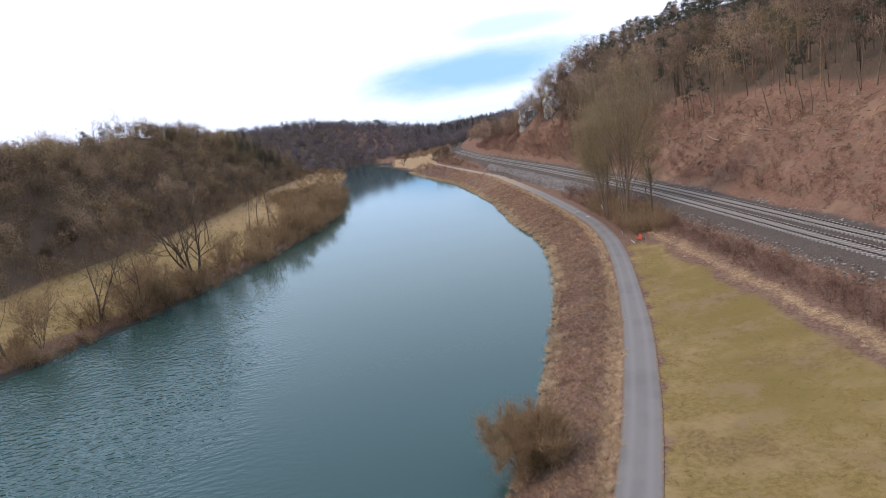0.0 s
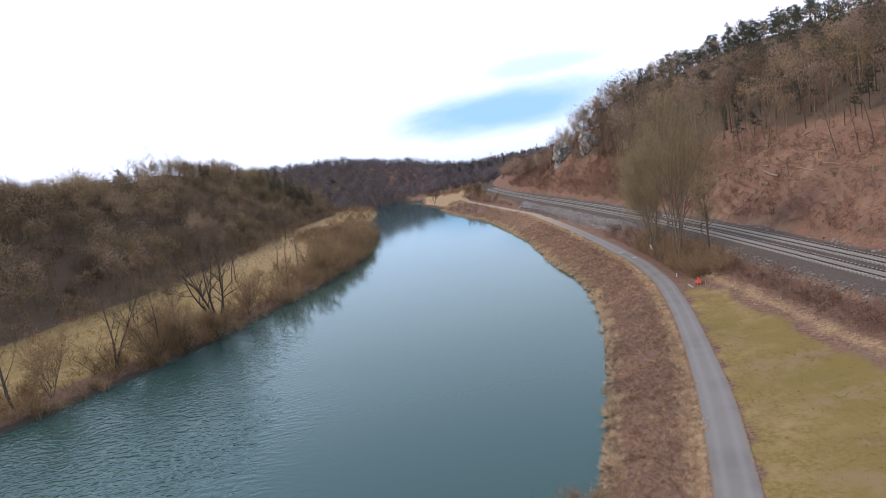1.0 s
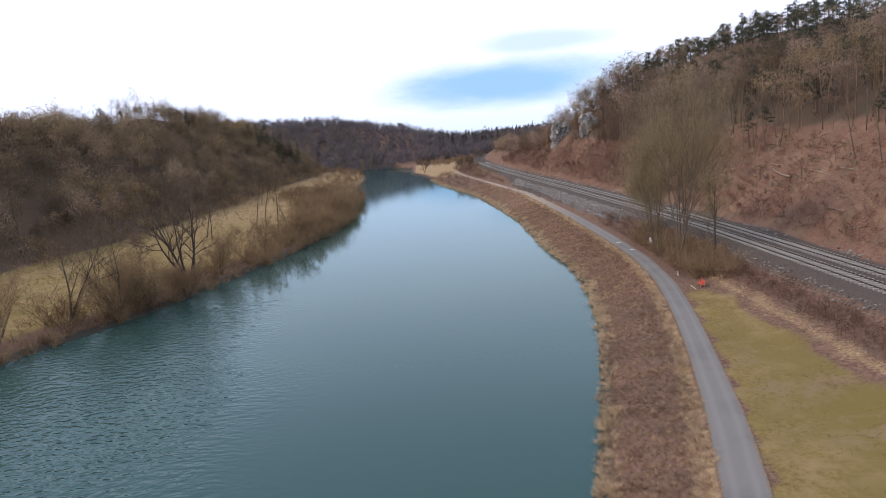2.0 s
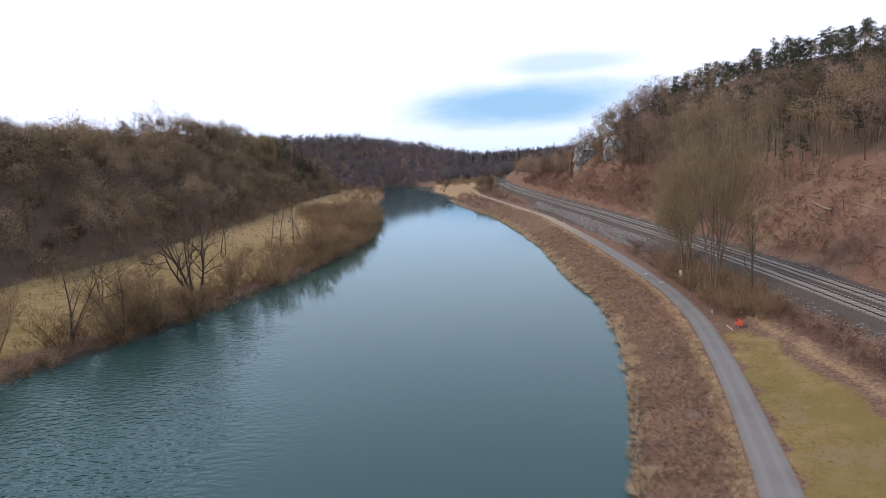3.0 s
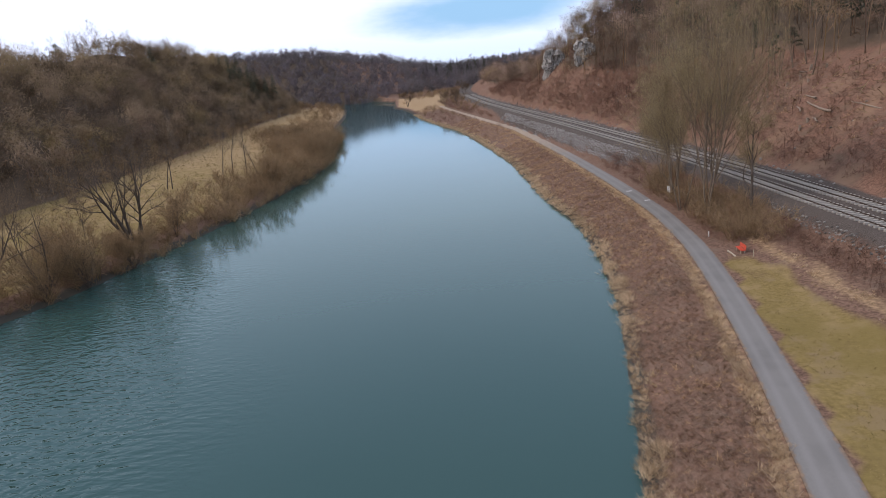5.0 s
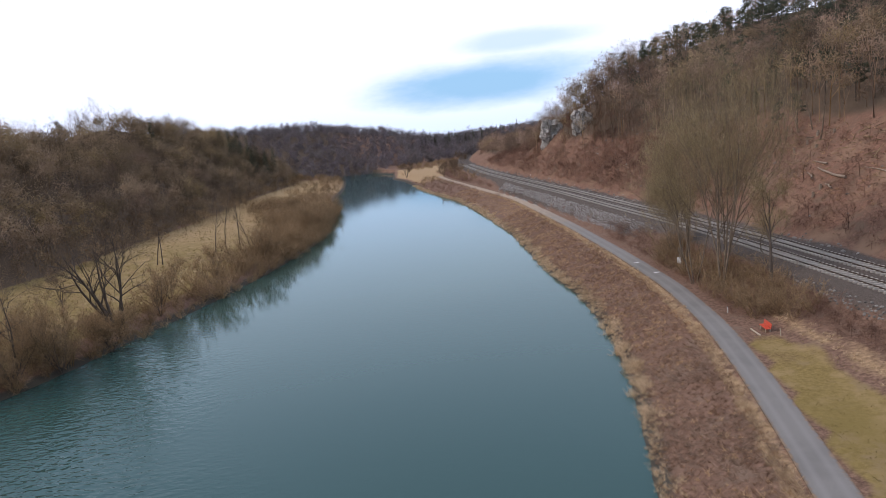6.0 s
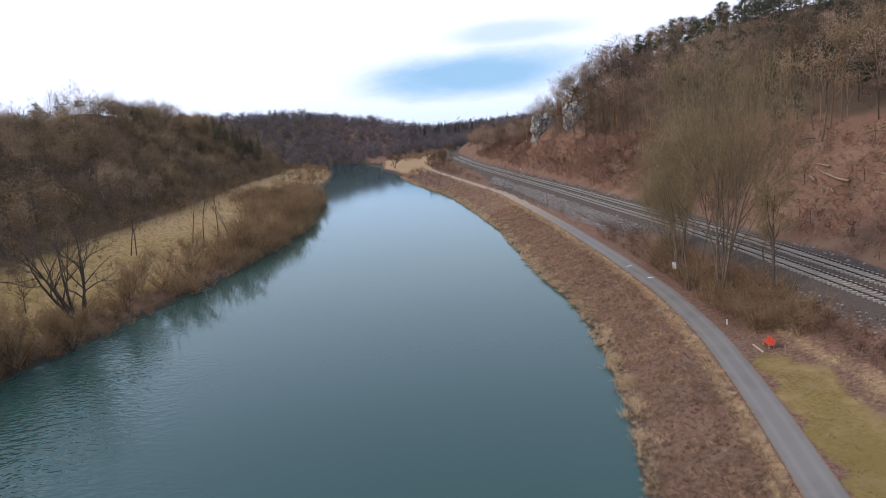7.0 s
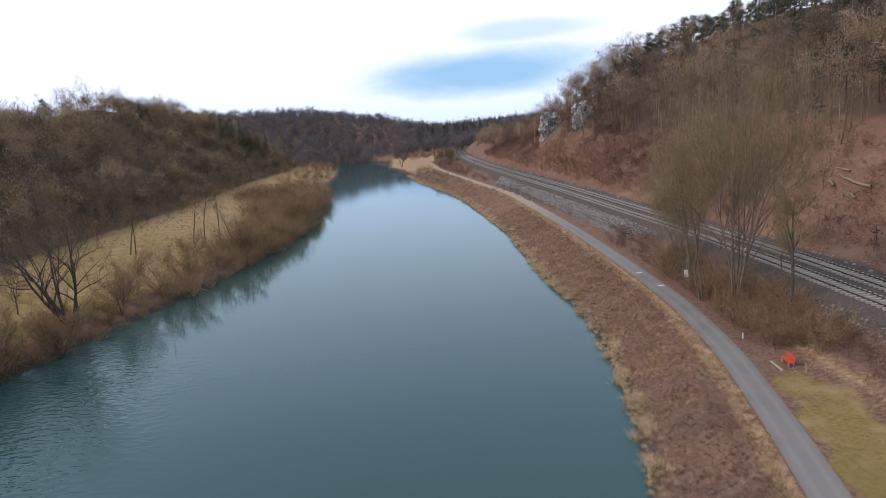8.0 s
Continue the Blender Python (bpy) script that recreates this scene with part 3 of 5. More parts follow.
def pine(rng, height, clumps=9, needles=34):
    """A Scots pine: a bare stem under rounded, ragged clumps of needles."""
    s = Soup()
    s.add(*tube([(0, 0, 0), (0.15, 0.1, height * 0.5), (0.1, 0.3, height * 0.93)], [0.2, 0.14, 0.05], 4), 0.2)
    bits, outward = [], []
    crown = np.array([0.1, 0.2, height * 0.72])
    for k in range(clumps):
        t = 0.40 + 0.56 * (k + rng.uniform(0, 1)) / clumps
        reach = (1.12 - t) * height * 0.34 + 0.3
        a = rng.uniform(0, 6.28)
        mid = np.array([math.cos(a) * reach * rng.uniform(0.3, 1), math.sin(a) * reach * rng.uniform(0.3, 1), height * t])
        s.add(*tube([(0.1, 0.15, height * t - 0.9), mid], [0.06, 0.02], 3), 0.2)
        d = sphere_ways(rng, needles)
        d[:, 2] = np.where(d[:, 2] < -0.3, -d[:, 2], d[:, 2])
        p = mid + d * np.array([1.55, 1.55, 0.85]) * rng.uniform(0.35, 1.05, (needles, 1)) * rng.uniform(0.8, 1.25)
        v, f, tn, o = sprays(rng, p, d, (0.5, 0.7), 0.75, 0.42, np.full(needles, rng.uniform(0.3, 0.7)) + rng.uniform(-0.2, 0.2, needles), 0.3)
        bits.append((v, f, tn))
        o = d.repeat(3, 0) + 0.3 * (mid - crown) / np.linalg.norm(mid - crown) + np.array([0, 0, 0.2])
        outward += list(o / np.linalg.norm(o, axis=1)[:, None])
    return s.arrays(), (*joined(*bits), np.array(outward))


def spruce(rng, height):
    """A spruce: whorls of hanging boughs, shorter towards the tip."""
    s, c = Soup(), Soup()
    s.add(*tube([(0, 0, 0), (0, 0, height)], [0.2, 0.03], 4), 0.2)
    for k in range(15):
        t = 0.08 + 0.92 * k / 15
        for j in range(9):
            a = rng.uniform(0, 6.28)
            reach = (1.03 - t) * height * 0.24 * rng.uniform(0.7, 1.15)
            d = unit(np.array([math.cos(a), math.sin(a), -0.35 + rng.normal() * 0.15]))
            for q in (0.15, 0.5):
                c.add(*fleck(rng, np.array([0, 0, height * t]) + d * reach * q, unit(d + rng.normal(size=3) * 0.25), reach * 0.65 + 0.3, 0.75), rng.uniform(0, 1))
    return s.arrays(), c.arrays()


def scatter(rng, protos, xy, size, drop=0.15, z=None, tint=0.45):
    """All plants of a stand as one set of arrays, each turned and scaled by itself."""
    vs, fs, ts, ns, n = [], [], [], [], 0
    pick = rng.integers(0, len(protos), len(xy))
    size = np.broadcast_to(size, (len(xy),))
    zz = ground_z(xy[:, 0], xy[:, 1]) if z is None else z
    for k, proto in enumerate(protos):
        pv, pf, pt = proto[:3]
        w = np.where(pick == k)[0]
        if not len(w):
            continue
        a = rng.uniform(0, 6.28, len(w))
        ca, sa, sc = np.cos(a)[:, None], np.sin(a)[:, None], size[w][:, None] * rng.uniform(0.72, 1.25, (len(w), 1))
        tall = sc * rng.uniform(0.85, 1.15, (len(w), 1))
        x = (pv[None, :, 0] * ca - pv[None, :, 1] * sa) * sc + xy[w, 0][:, None]
        y = (pv[None, :, 0] * sa + pv[None, :, 1] * ca) * sc + xy[w, 1][:, None]
        h = pv[None, :, 2] * tall + zz[w][:, None] - drop
        own = (rng.uniform(-0.5, 0.5, (len(w), 1)) * 0.75 + 0.25 * ripple(xy[w, 0], xy[w, 1], 22, 6)[:, None]) * tint
        vs.append(np.stack([x, y, h], -1).reshape(-1, 3))
        fs.append((pf[None] + (np.arange(len(w)) * len(pv))[:, None, None]).reshape(-1, 3) + n)
        ts.append(np.clip(pt[None] * 0.7 + 0.15 + own, 0, 1).ravel())
        if len(proto) > 3:
            o = proto[3]
            ns.append(np.stack([o[None, :, 0] * ca - o[None, :, 1] * sa, o[None, :, 0] * sa + o[None, :, 1] * ca, np.broadcast_to(o[None, :, 2], x.shape)], -1).reshape(-1, 3))
        n += len(w) * len(pv)
    out = np.concatenate(vs), np.concatenate(fs), np.concatenate(ts)
    return (*out, np.concatenate(ns)) if ns else out


def spots(rng, x0, x1, y0, y1, step, keep):
    """Uneven places on a loose grid, where keep(x, y), from 0 to 1, lets them stand."""
    gx, gy = np.meshgrid(np.arange(x0, x1, step), np.arange(y0, y1, step))
    x = gx.ravel() + rng.uniform(-0.5, 0.5, gx.size) * step
    y = gy.ravel() + rng.uniform(-0.5, 0.5, gx.size) * step
    ok = rng.uniform(0, 1, len(x)) < keep(x, y)
    return np.stack([x[ok], y[ok]], 1)


def stuff(name, arrays, mat, label, category):
    """One object for what nobody could count; a fourth array gives the crowns' soft normals."""
    ob = mesh_from(name, arrays[0], arrays[1], mat, arrays[2], len(arrays) > 3)
    if len(arrays) > 3:
        ob.data.normals_split_custom_set_from_vertices(arrays[3].tolist())
    return tagged(ob, label, category, kind="stuff")


def right_s(x, y):
    return x - (track_mid(y) + 7.2)


CRAGS = ((41.0, 314), (47.8, 287))


def off_crags(x, y):
    """0 on the crags and on the ground in front of them, else 1."""
    ok = np.ones_like(x)
    for cx, cy in CRAGS:
        along = np.clip((cy - y) * 0.97 + (cx - x) * 0.25, 0, 16)
        ok = ok * (np.hypot(x - cx + along * 0.25, y - cy + along * 0.97) > 5.5)
    return ok


def seen(x, y):
    """1 on the parts of the hills that face the flight, thinning out beside and behind it."""
    return np.where(y > 1.32 * np.abs(x) - 25, 1.0, 0.25)


def woods():
    rng = np.random.default_rng(11)
    broad = [dome(rng, 13.5 + 2.5 * (k % 3 == 0), 0.13, 300, (0.36, 0.42, 0.33, 0.45)[k % 4], (0.3, 0.1, 0.2)[k % 3], 0.8, 0.13, 3, heart=240, broad=0.27, grain=0.07, lobes=11, bark=0.6 * (k % 3 == 1)) for k in range(10)]
    tall = [dome(rng, 12.5 + 1.5 * (k % 3), 0.13, 220, (0.30, 0.35, 0.27)[k % 3], 0.75, 0.7, 0.065, 4, heart=170, bark=0.7, broad=0.17, grain=0.065) for k in range(8)]
    ridge = []
    for k in range(7):
        wood, twigs = plant(rng, 12.5 + (k % 3), 0.17, 1, 0.08, levels=2, limbs=(8, 4), bare=(0.45, 0.2), shrink=(0.42, 0.5), angle=(0.5, 1.0), twigs=7, twig_len=1.0,
                            twig_w=0.06, twig_spread=0.9, rise=0.06)
        ridge.append(joined(wood, twigs))
    pines = [pine(rng, 13.0) for k in range(5)]
    firs = [spruce(rng, 15.0) for k in range(3)]
    understory = [dome(rng, 4.2, 0.06, 75, (0.50, 0.62)[k % 2], 0.0, 0.65, 0.07, 2, heart=30, broad=0.22, lobes=6) for k in range(5)]
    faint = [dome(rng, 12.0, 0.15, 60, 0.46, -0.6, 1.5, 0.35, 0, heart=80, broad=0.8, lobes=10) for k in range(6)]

    # left hillside: dense crowns on the slope, airy ones along the ridge
    def slope_left(x, y):
        s = wood_left(y) - x
        return s, smooth(60, 84, s + 10 * ripple(x, y, 20, 3)) * smooth(330, 400, y)

    def left(x, y):
        s, ridge_here = slope_left(x, y)
        return smooth(-1, 5, s + 5 * ripple(x, y, 16, 2)) * (s < 105 + 75 * smooth(470, 400, y)) * 0.97 * (1 - 0.88 * ridge_here) * (1 - 0.8 * smooth(222, 246, -x)) * seen(x, y)
    xy = spots(rng, -300, -96, 110, 660, 6.4, left)
    s = wood_left(xy[:, 1]) - xy[:, 0]
    size = (0.90 + 0.14 * smooth(4, 40, s) - 0.15 * slope_left(xy[:, 0], xy[:, 1])[1]) * (1 + 0.2 * ripple(xy[:, 0], xy[:, 1], 9, 2)) * (1 - 0.45 * smooth(205, 250, -xy[:, 0]))
    stuff("woods_left", scatter(rng, broad, xy, size, 0.6, tint=1.15), WOOD_LEFT, "leafless brown deciduous woods on the valley side", "woods")
    xy = spots(rng, -255, -150, 360, 640, 6.6, lambda x, y: slope_left(x, y)[1] * (slope_left(x, y)[0] < 112) * 0.72)
    xy = np.concatenate([xy, spots(rng, -345, -250, 425, 520, 6.0, lambda x, y: 0.32 + 0 * x)])
    stuff("ridge_woods", scatter(rng, ridge, xy, 0.94 - 0.22 * (xy[:, 0] < -250), tint=0.5), WOOD_LEFT, "airy bare crowns of tall trees along the ridge", "woods")
    xy = np.concatenate([spots(rng, -200, -92, 110, 640, 3.4, lambda x, y: smooth(-13, -3, wood_left(y) - x + 9 * ripple(x, y, 13, 5)) * (wood_left(y) - x < 9) * 0.95 * seen(x, y)),
                         spots(rng, -250, -150, 360, 640, 5.2, lambda x, y: slope_left(x, y)[1] * (wood_left(y) - x < 112) * 0.3)])
    stuff("woodland_shrubs", scatter(rng, understory, xy, 1.15 + 0.5 * ripple(xy[:, 0], xy[:, 1], 6, 2), tint=0.9), THICKET, "tangled leafless shrubs under and along the woods", "shrubs")

    # right hillside: a clearing near the railway, pines towards the top
    def clearing(y):
        return 19 * smooth(20, 60, y) * (1 - 0.65 * smooth(190, 290, y)) + 2

    def right(x, y):
        s = right_s(x, y)
        return smooth(clearing(y) - 3, clearing(y) + 4, s + 2.5 * ripple(x, y, 9, 5)) * (s < 105) * off_crags(x, y) * seen(x, y)
    xy = spots(rng, -20, 120, 325, 660, 5.6, lambda x, y: right(x, y) * (right_s(x, y) < 60))
    stuff("woods_bend", scatter(rng, broad, xy, 0.62 + 0.1 * ripple(xy[:, 0], xy[:, 1], 12, 4), 0.8, tint=0.9), WOOD_RIGHT, "rounded leafless woods above the bend of the railway", "woods")
    xy = spots(rng, 10, 160, 60, 335, 5.0, lambda x, y: right(x, y) * (1 - 0.55 * smooth(40, 65, right_s(x, y))))
    stuff("woods_right", scatter(rng, tall, xy, 0.95 - 0.36 * smooth(25, 60, right_s(xy[:, 0], xy[:, 1])) + 0.1 * ripple(xy[:, 0], xy[:, 1], 10, 1), tint=0.9), WOOD_RIGHT, "leafless woods with thin pale trunks on the steep slope", "woods")
    xy = spots(rng, 10, 150, 60, 560, 6.0, lambda x, y: right(x - 7, y) * 0.6)
    stuff("undergrowth_right", scatter(rng, understory, xy, 0.8, tint=0.7), WOOD_RIGHT, "brown leafless undergrowth between the trunks", "shrubs")
    xy = spots(rng, 40, 180, 60, 345, 5.2, lambda x, y: smooth(20, 46, right_s(x, y) + 8 * ripple(x, y, 14, 7)) * (right_s(x, y) < 105) * 0.85 * off_crags(x, y) * seen(x, y))
    for k, (mat, name, lab) in enumerate(((BARK, "pine_trunks", "reddish pine trunks along the ridge"), (NEEDLES, "pine_crowns", "dark green pine crowns along the ridge"))):
        stuff(name, scatter(np.random.default_rng(5), [p[k] for p in pines], xy, 0.64), mat, lab, "pine trees")

    # the hills at the valley's end, their leafless woods greyed in colour for haze
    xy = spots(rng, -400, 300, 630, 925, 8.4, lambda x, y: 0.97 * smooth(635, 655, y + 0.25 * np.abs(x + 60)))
    stuff("woods_far", scatter(rng, faint, xy, 1.0, 0.8, tint=0.8), WOOD_FAR_HAZED, "distant leafless woods that close the valley", "woods")
    xy = spots(rng, -60, 90, 700, 940, 8.0, lambda x, y: 0.5 * smooth(-45, 0, x) * smooth(720, 780, y))
    stuff("conifers_far", scatter(rng, [f[1] for f in firs], xy, 0.75), NEEDLES, "distant dark conifers on the far hill", "conifers")


woods()


# ---- things, each an Empty or a mesh with its parts ----
def part(name, arrays, mat, parent, label="", shade=False):
    v, f = arrays[0], arrays[1]
    ob = mesh_from(name, v, f, mat, arrays[2] if len(arrays) > 2 else None, shade)
    ob.parent = parent
    return tagged(ob, label)


def thing(name, place, label, category, group="", turn=0.0):
    ob = tagged(new(name), label, category, group)
    ob.matrix_world = pose(*place, 0, 0, turn)
    return ob


def box(sx, sy, sz, cx=0.0, cy=0.0, cz=0.0, edge=0.0, turn=None):
    """A box with bevelled edges, as arrays."""
    bm = bmesh.new()
    bmesh.ops.create_cube(bm, size=1.0)
    bmesh.ops.scale(bm, vec=(sx, sy, sz), verts=bm.verts)
    if edge:
        bmesh.ops.bevel(bm, geom=bm.edges[:], offset=edge, segments=1, affect="EDGES")
    bmesh.ops.triangulate(bm, faces=bm.faces[:])
    if turn is not None:
        bmesh.ops.transform(bm, matrix=turn, verts=bm.verts)
    bmesh.ops.translate(bm, vec=(cx, cy, cz), verts=bm.verts)
    bm.verts.index_update()
    out = np.array([v.co[:] for v in bm.verts]), np.array([[v.index for v in f.verts] for f in bm.faces])
    bm.free()
    return out


FINE = dict(joints=(6, 4), sides=(8, 5, 4, 3), levels=3, limbs=(7, 5, 4), bare=(0.3, 0.25, 0.2), shrink=(0.62, 0.55, 0.5), angle=(0.45, 0.95),
            twig_levels=2, twigs=7, twig_spread=0.6, twig_up=0.35, twig_len=1.1, twig_w=0.03, fine=True)


def bare_tree(name, x, y, seed, height, girth, label, stems=1, spread=0.15, mat=None, twig=None, group="", sink=0.25, haze=0, **over):
    rng = np.random.default_rng(seed)
    wood, twigs = plant(rng, height, girth, stems, spread, **{**FINE, **over})
    t = thing(name, (x, y, float(ground_z(x, y)) - sink), label, "tree", group)
    part("trunk", wood, mat or BARK, t, shade=True)
    if haze:
        v = np.concatenate([twigs[0], wood[0][wood[0][:, 2] > height * 0.18]])
        tips = v[rng.integers(0, len(v), haze)] + rng.normal(size=(haze, 3)) * height * 0.045
        soft = sprays(rng, tips, sphere_ways(rng, haze), (0.2, 0.6), 0.75, 0.026, rng.uniform(0.3, 1.0, haze), 0.6)
        twigs = joined(twigs, soft[:3])
    part("crown", twigs, twig or TWIG, t)
    return t


def left_bank():
    rng = np.random.default_rng(21)
    # trees that stand out of the scrub
    lab = "bare dark tree with crooked limbs on the river bank"
    old = dict(haze=1600, crook=0.24, rise=0.08, angle=(0.45, 0.95), limbs=(6, 4, 3), twigs=3, twig_len=0.9)
    bare_tree("riverside_tree", -73.5, 103, 1, 13, 0.21, lab, 2, 0.25, **old)
    bare_tree("riverside_tree", -66.6, 119, 2, 15, 0.27, "bare forked tree with two dark trunks by the water", 2, 0.22, **old)
    bare_tree("riverside_tree", -62, 125, 3, 14, 0.25, lab, 3, 0.3, **old)
    bare_tree("riverside_tree", -58.8, 148, 4, 15.5, 0.62, "wide bare willow with many spreading dark limbs", 6, 0.55, **old)
    bare_tree("riverside_tree", -73.5, 158, 5, 8.5, 0.16, lab, 3, 0.25, **old)
    brushy = dict(haze=1500, levels=2, limbs=(8, 4), bare=(0.2, 0.2), shrink=(0.5, 0.5), sides=(6, 4, 3), twigs=6, twig_len=1.0, twig_w=0.035, crook=0.18)
    for k, (off, y, h) in enumerate(((7, 96, 8), (4, 108, 7), (9, 113, 8.5), (5, 131, 7.5), (9, 138, 7), (3, 156, 6.5), (8, 167, 7), (4, 176, 6.5), (11, 190, 7), (5, 203, 7.5), (9, 236, 8), (14, 247, 7), (5, 250, 7))):
        bare_tree("bank_willow", float(bank_left(y)) - off, y, 400 + k, h, 0.12, "low bushy bare willow in the riverside scrub", 5, 0.5, twig=SCRUB, group="willows of the left bank", **brushy)
    dense = {**brushy, "haze": 3500, "limbs": (10, 5), "twigs": 8}
    for k, (x, y, h) in enumerate(((-58.6, 130.5, 8), (-61.8, 124.5, 7.5), (-56.0, 139.5, 6))):
        bare_tree("bank_willow", x, y, 430 + k, h, 0.15, "dense bushy willow at the water's edge", 7, 0.6, twig=SCRUB, group="willows of the left bank", **dense)
    slim = dict(crook=0.1, limbs=(6, 3, 2), shrink=(0.25, 0.5, 0.5), twigs=3, bare=(0.45, 0.3, 0.2))
    for k, (x, y, h, lean) in enumerate(((-67.3, 222, 14, 0.3), (-64.7, 223, 15.5, 0.1), (-61, 223.5, 15, 0.2), (-58.5, 226, 11, 0.35), (-78.6, 210.5, 11, 0.15), (-77, 210, 11.5, 0.1))):
        bare_tree("slender_tree", x, y, 30 + k, h, 0.18, "slender bare trunk that leans out of the scrub", 1, lean, group="slender trees of the left bank", **slim)
    # willow scrub: a belt of stems between water and meadow
    protos = [shrub(rng, 2.7, 12, 12, (0.7, 1.1)[k % 2], 0.036) for k in range(8)]

    def belt(x, y):
        s = bank_left(y) - x
        deep = 7.5 + 8 * smooth(170, 240, y) + 3 * ripple(x, y, 11, 8)
        return smooth(-1.2, 0.2, s) * smooth(deep + 4, deep - 4, s) * (0.5 + 0.4 * (ripple(x, y, 5, 4) > -0.1))
    xy = spots(rng, -125, -36, 40, 345, 1.8, belt)
    size = 1.5 + 0.3 * smooth(150, 220, xy[:, 1]) + 0.5 * ripple(xy[:, 0], xy[:, 1], 7, 1)
    size *= (0.72 + 0.55 * (ripple(xy[:, 0], xy[:, 1], 3.5, 12) > 0.25)) * (0.9 + 0.1 * smooth(0, 4, bank_left(xy[:, 1]) - xy[:, 0]))
    stuff("riverside_scrub", scatter(rng, protos, xy, size), SCRUB, "dense leafless willow scrub along the water", "scrub")
    xy = spots(rng, -84, -44, 262, 350, 2.6, lambda x, y: smooth(0, 3, bank_left(y) - x) * smooth(27 + 16 * smooth(300, 325, y), 18 + 16 * smooth(300, 325, y), bank_left(y) - x) * 0.9)
    round_bush = [dome(rng, 4.6, 0.06, 150, (0.5, 0.62)[k % 2], 0.0, 0.9, 0.06, 4, heart=45, broad=0.18, lobes=7) for k in range(6)]
    stuff("willow_thicket", scatter(rng, round_bush, xy, 1.25, tint=0.8), THICKET, "tall rounded willow thicket on the point of the bank", "thicket")
    xy = spots(rng, -200, -58, 345, 640, 4.4, lambda x, y: smooth(0, 3, bank_left(y) - x) * smooth(40, 16, bank_left(y) - x) * 0.5)
    stuff("bank_shrubs", scatter(rng, round_bush, xy, 0.9, tint=0.8), THICKET, "leafless shrubs along the farther left bank", "shrubs")
    xy = spots(rng, -100, -38, 80, 270, 3.0, lambda x, y: smooth(0, 2, bank_left(y) - x) * smooth(19, 9, bank_left(y) - x + 4 * ripple(x, y, 10, 2)) * (ripple(x, y, 6.5, 9) > 0.0) * (0.3 + 0.3 * smooth(170, 230, y)))
    stuff("bank_bushes", scatter(rng, round_bush, xy, 0.62 + 0.25 * ripple(xy[:, 0], xy[:, 1], 8, 3), tint=0.9), THICKET, "rounded leafless bushes among the riverside scrub", "bushes")
    # single bushes on the meadow
    soft = [dome(rng, 3.2, 0.05, 110, (0.5, 0.62)[k % 2], 0.0, 0.6, 0.042, 3) for k in range(5)]
    xy = spots(rng, -128, -55, 60, 420, 3.4, lambda x, y: smooth(6, 10, bank_left(y) - x) * smooth(-1, -5, wood_left(y) - x) * np.clip((0.08 + 0.62 * (ripple(x, y, 12, 3) > 0.0)) * (0.4 + 0.6 * smooth(230, 150, y)) * (0.45 + 0.55 * smooth(28, 12, bank_left(y) - x)), 0, 1))
    stuff("meadow_bushes", scatter(rng, soft, xy, 0.85 + 0.3 * ripple(xy[:, 0], xy[:, 1], 6, 1), tint=0.9), SCRUB, "leafless bushes scattered over the meadow's edge", "bushes")
    return protos


SHRUBS = left_bank()


def tuft(rng, blades, tall, lean, width):
    s = Soup()
    for k in range(blades):
        d = unit(np.array([rng.normal() * lean, rng.normal() * lean, 1.0]))
        p = np.array([rng.normal() * 0.12, rng.normal() * 0.12, 0])
        s.add(*fleck(rng, p, d, tall * rng.uniform(0.6, 1.2), width), rng.uniform(0, 1))
    return s.arrays()


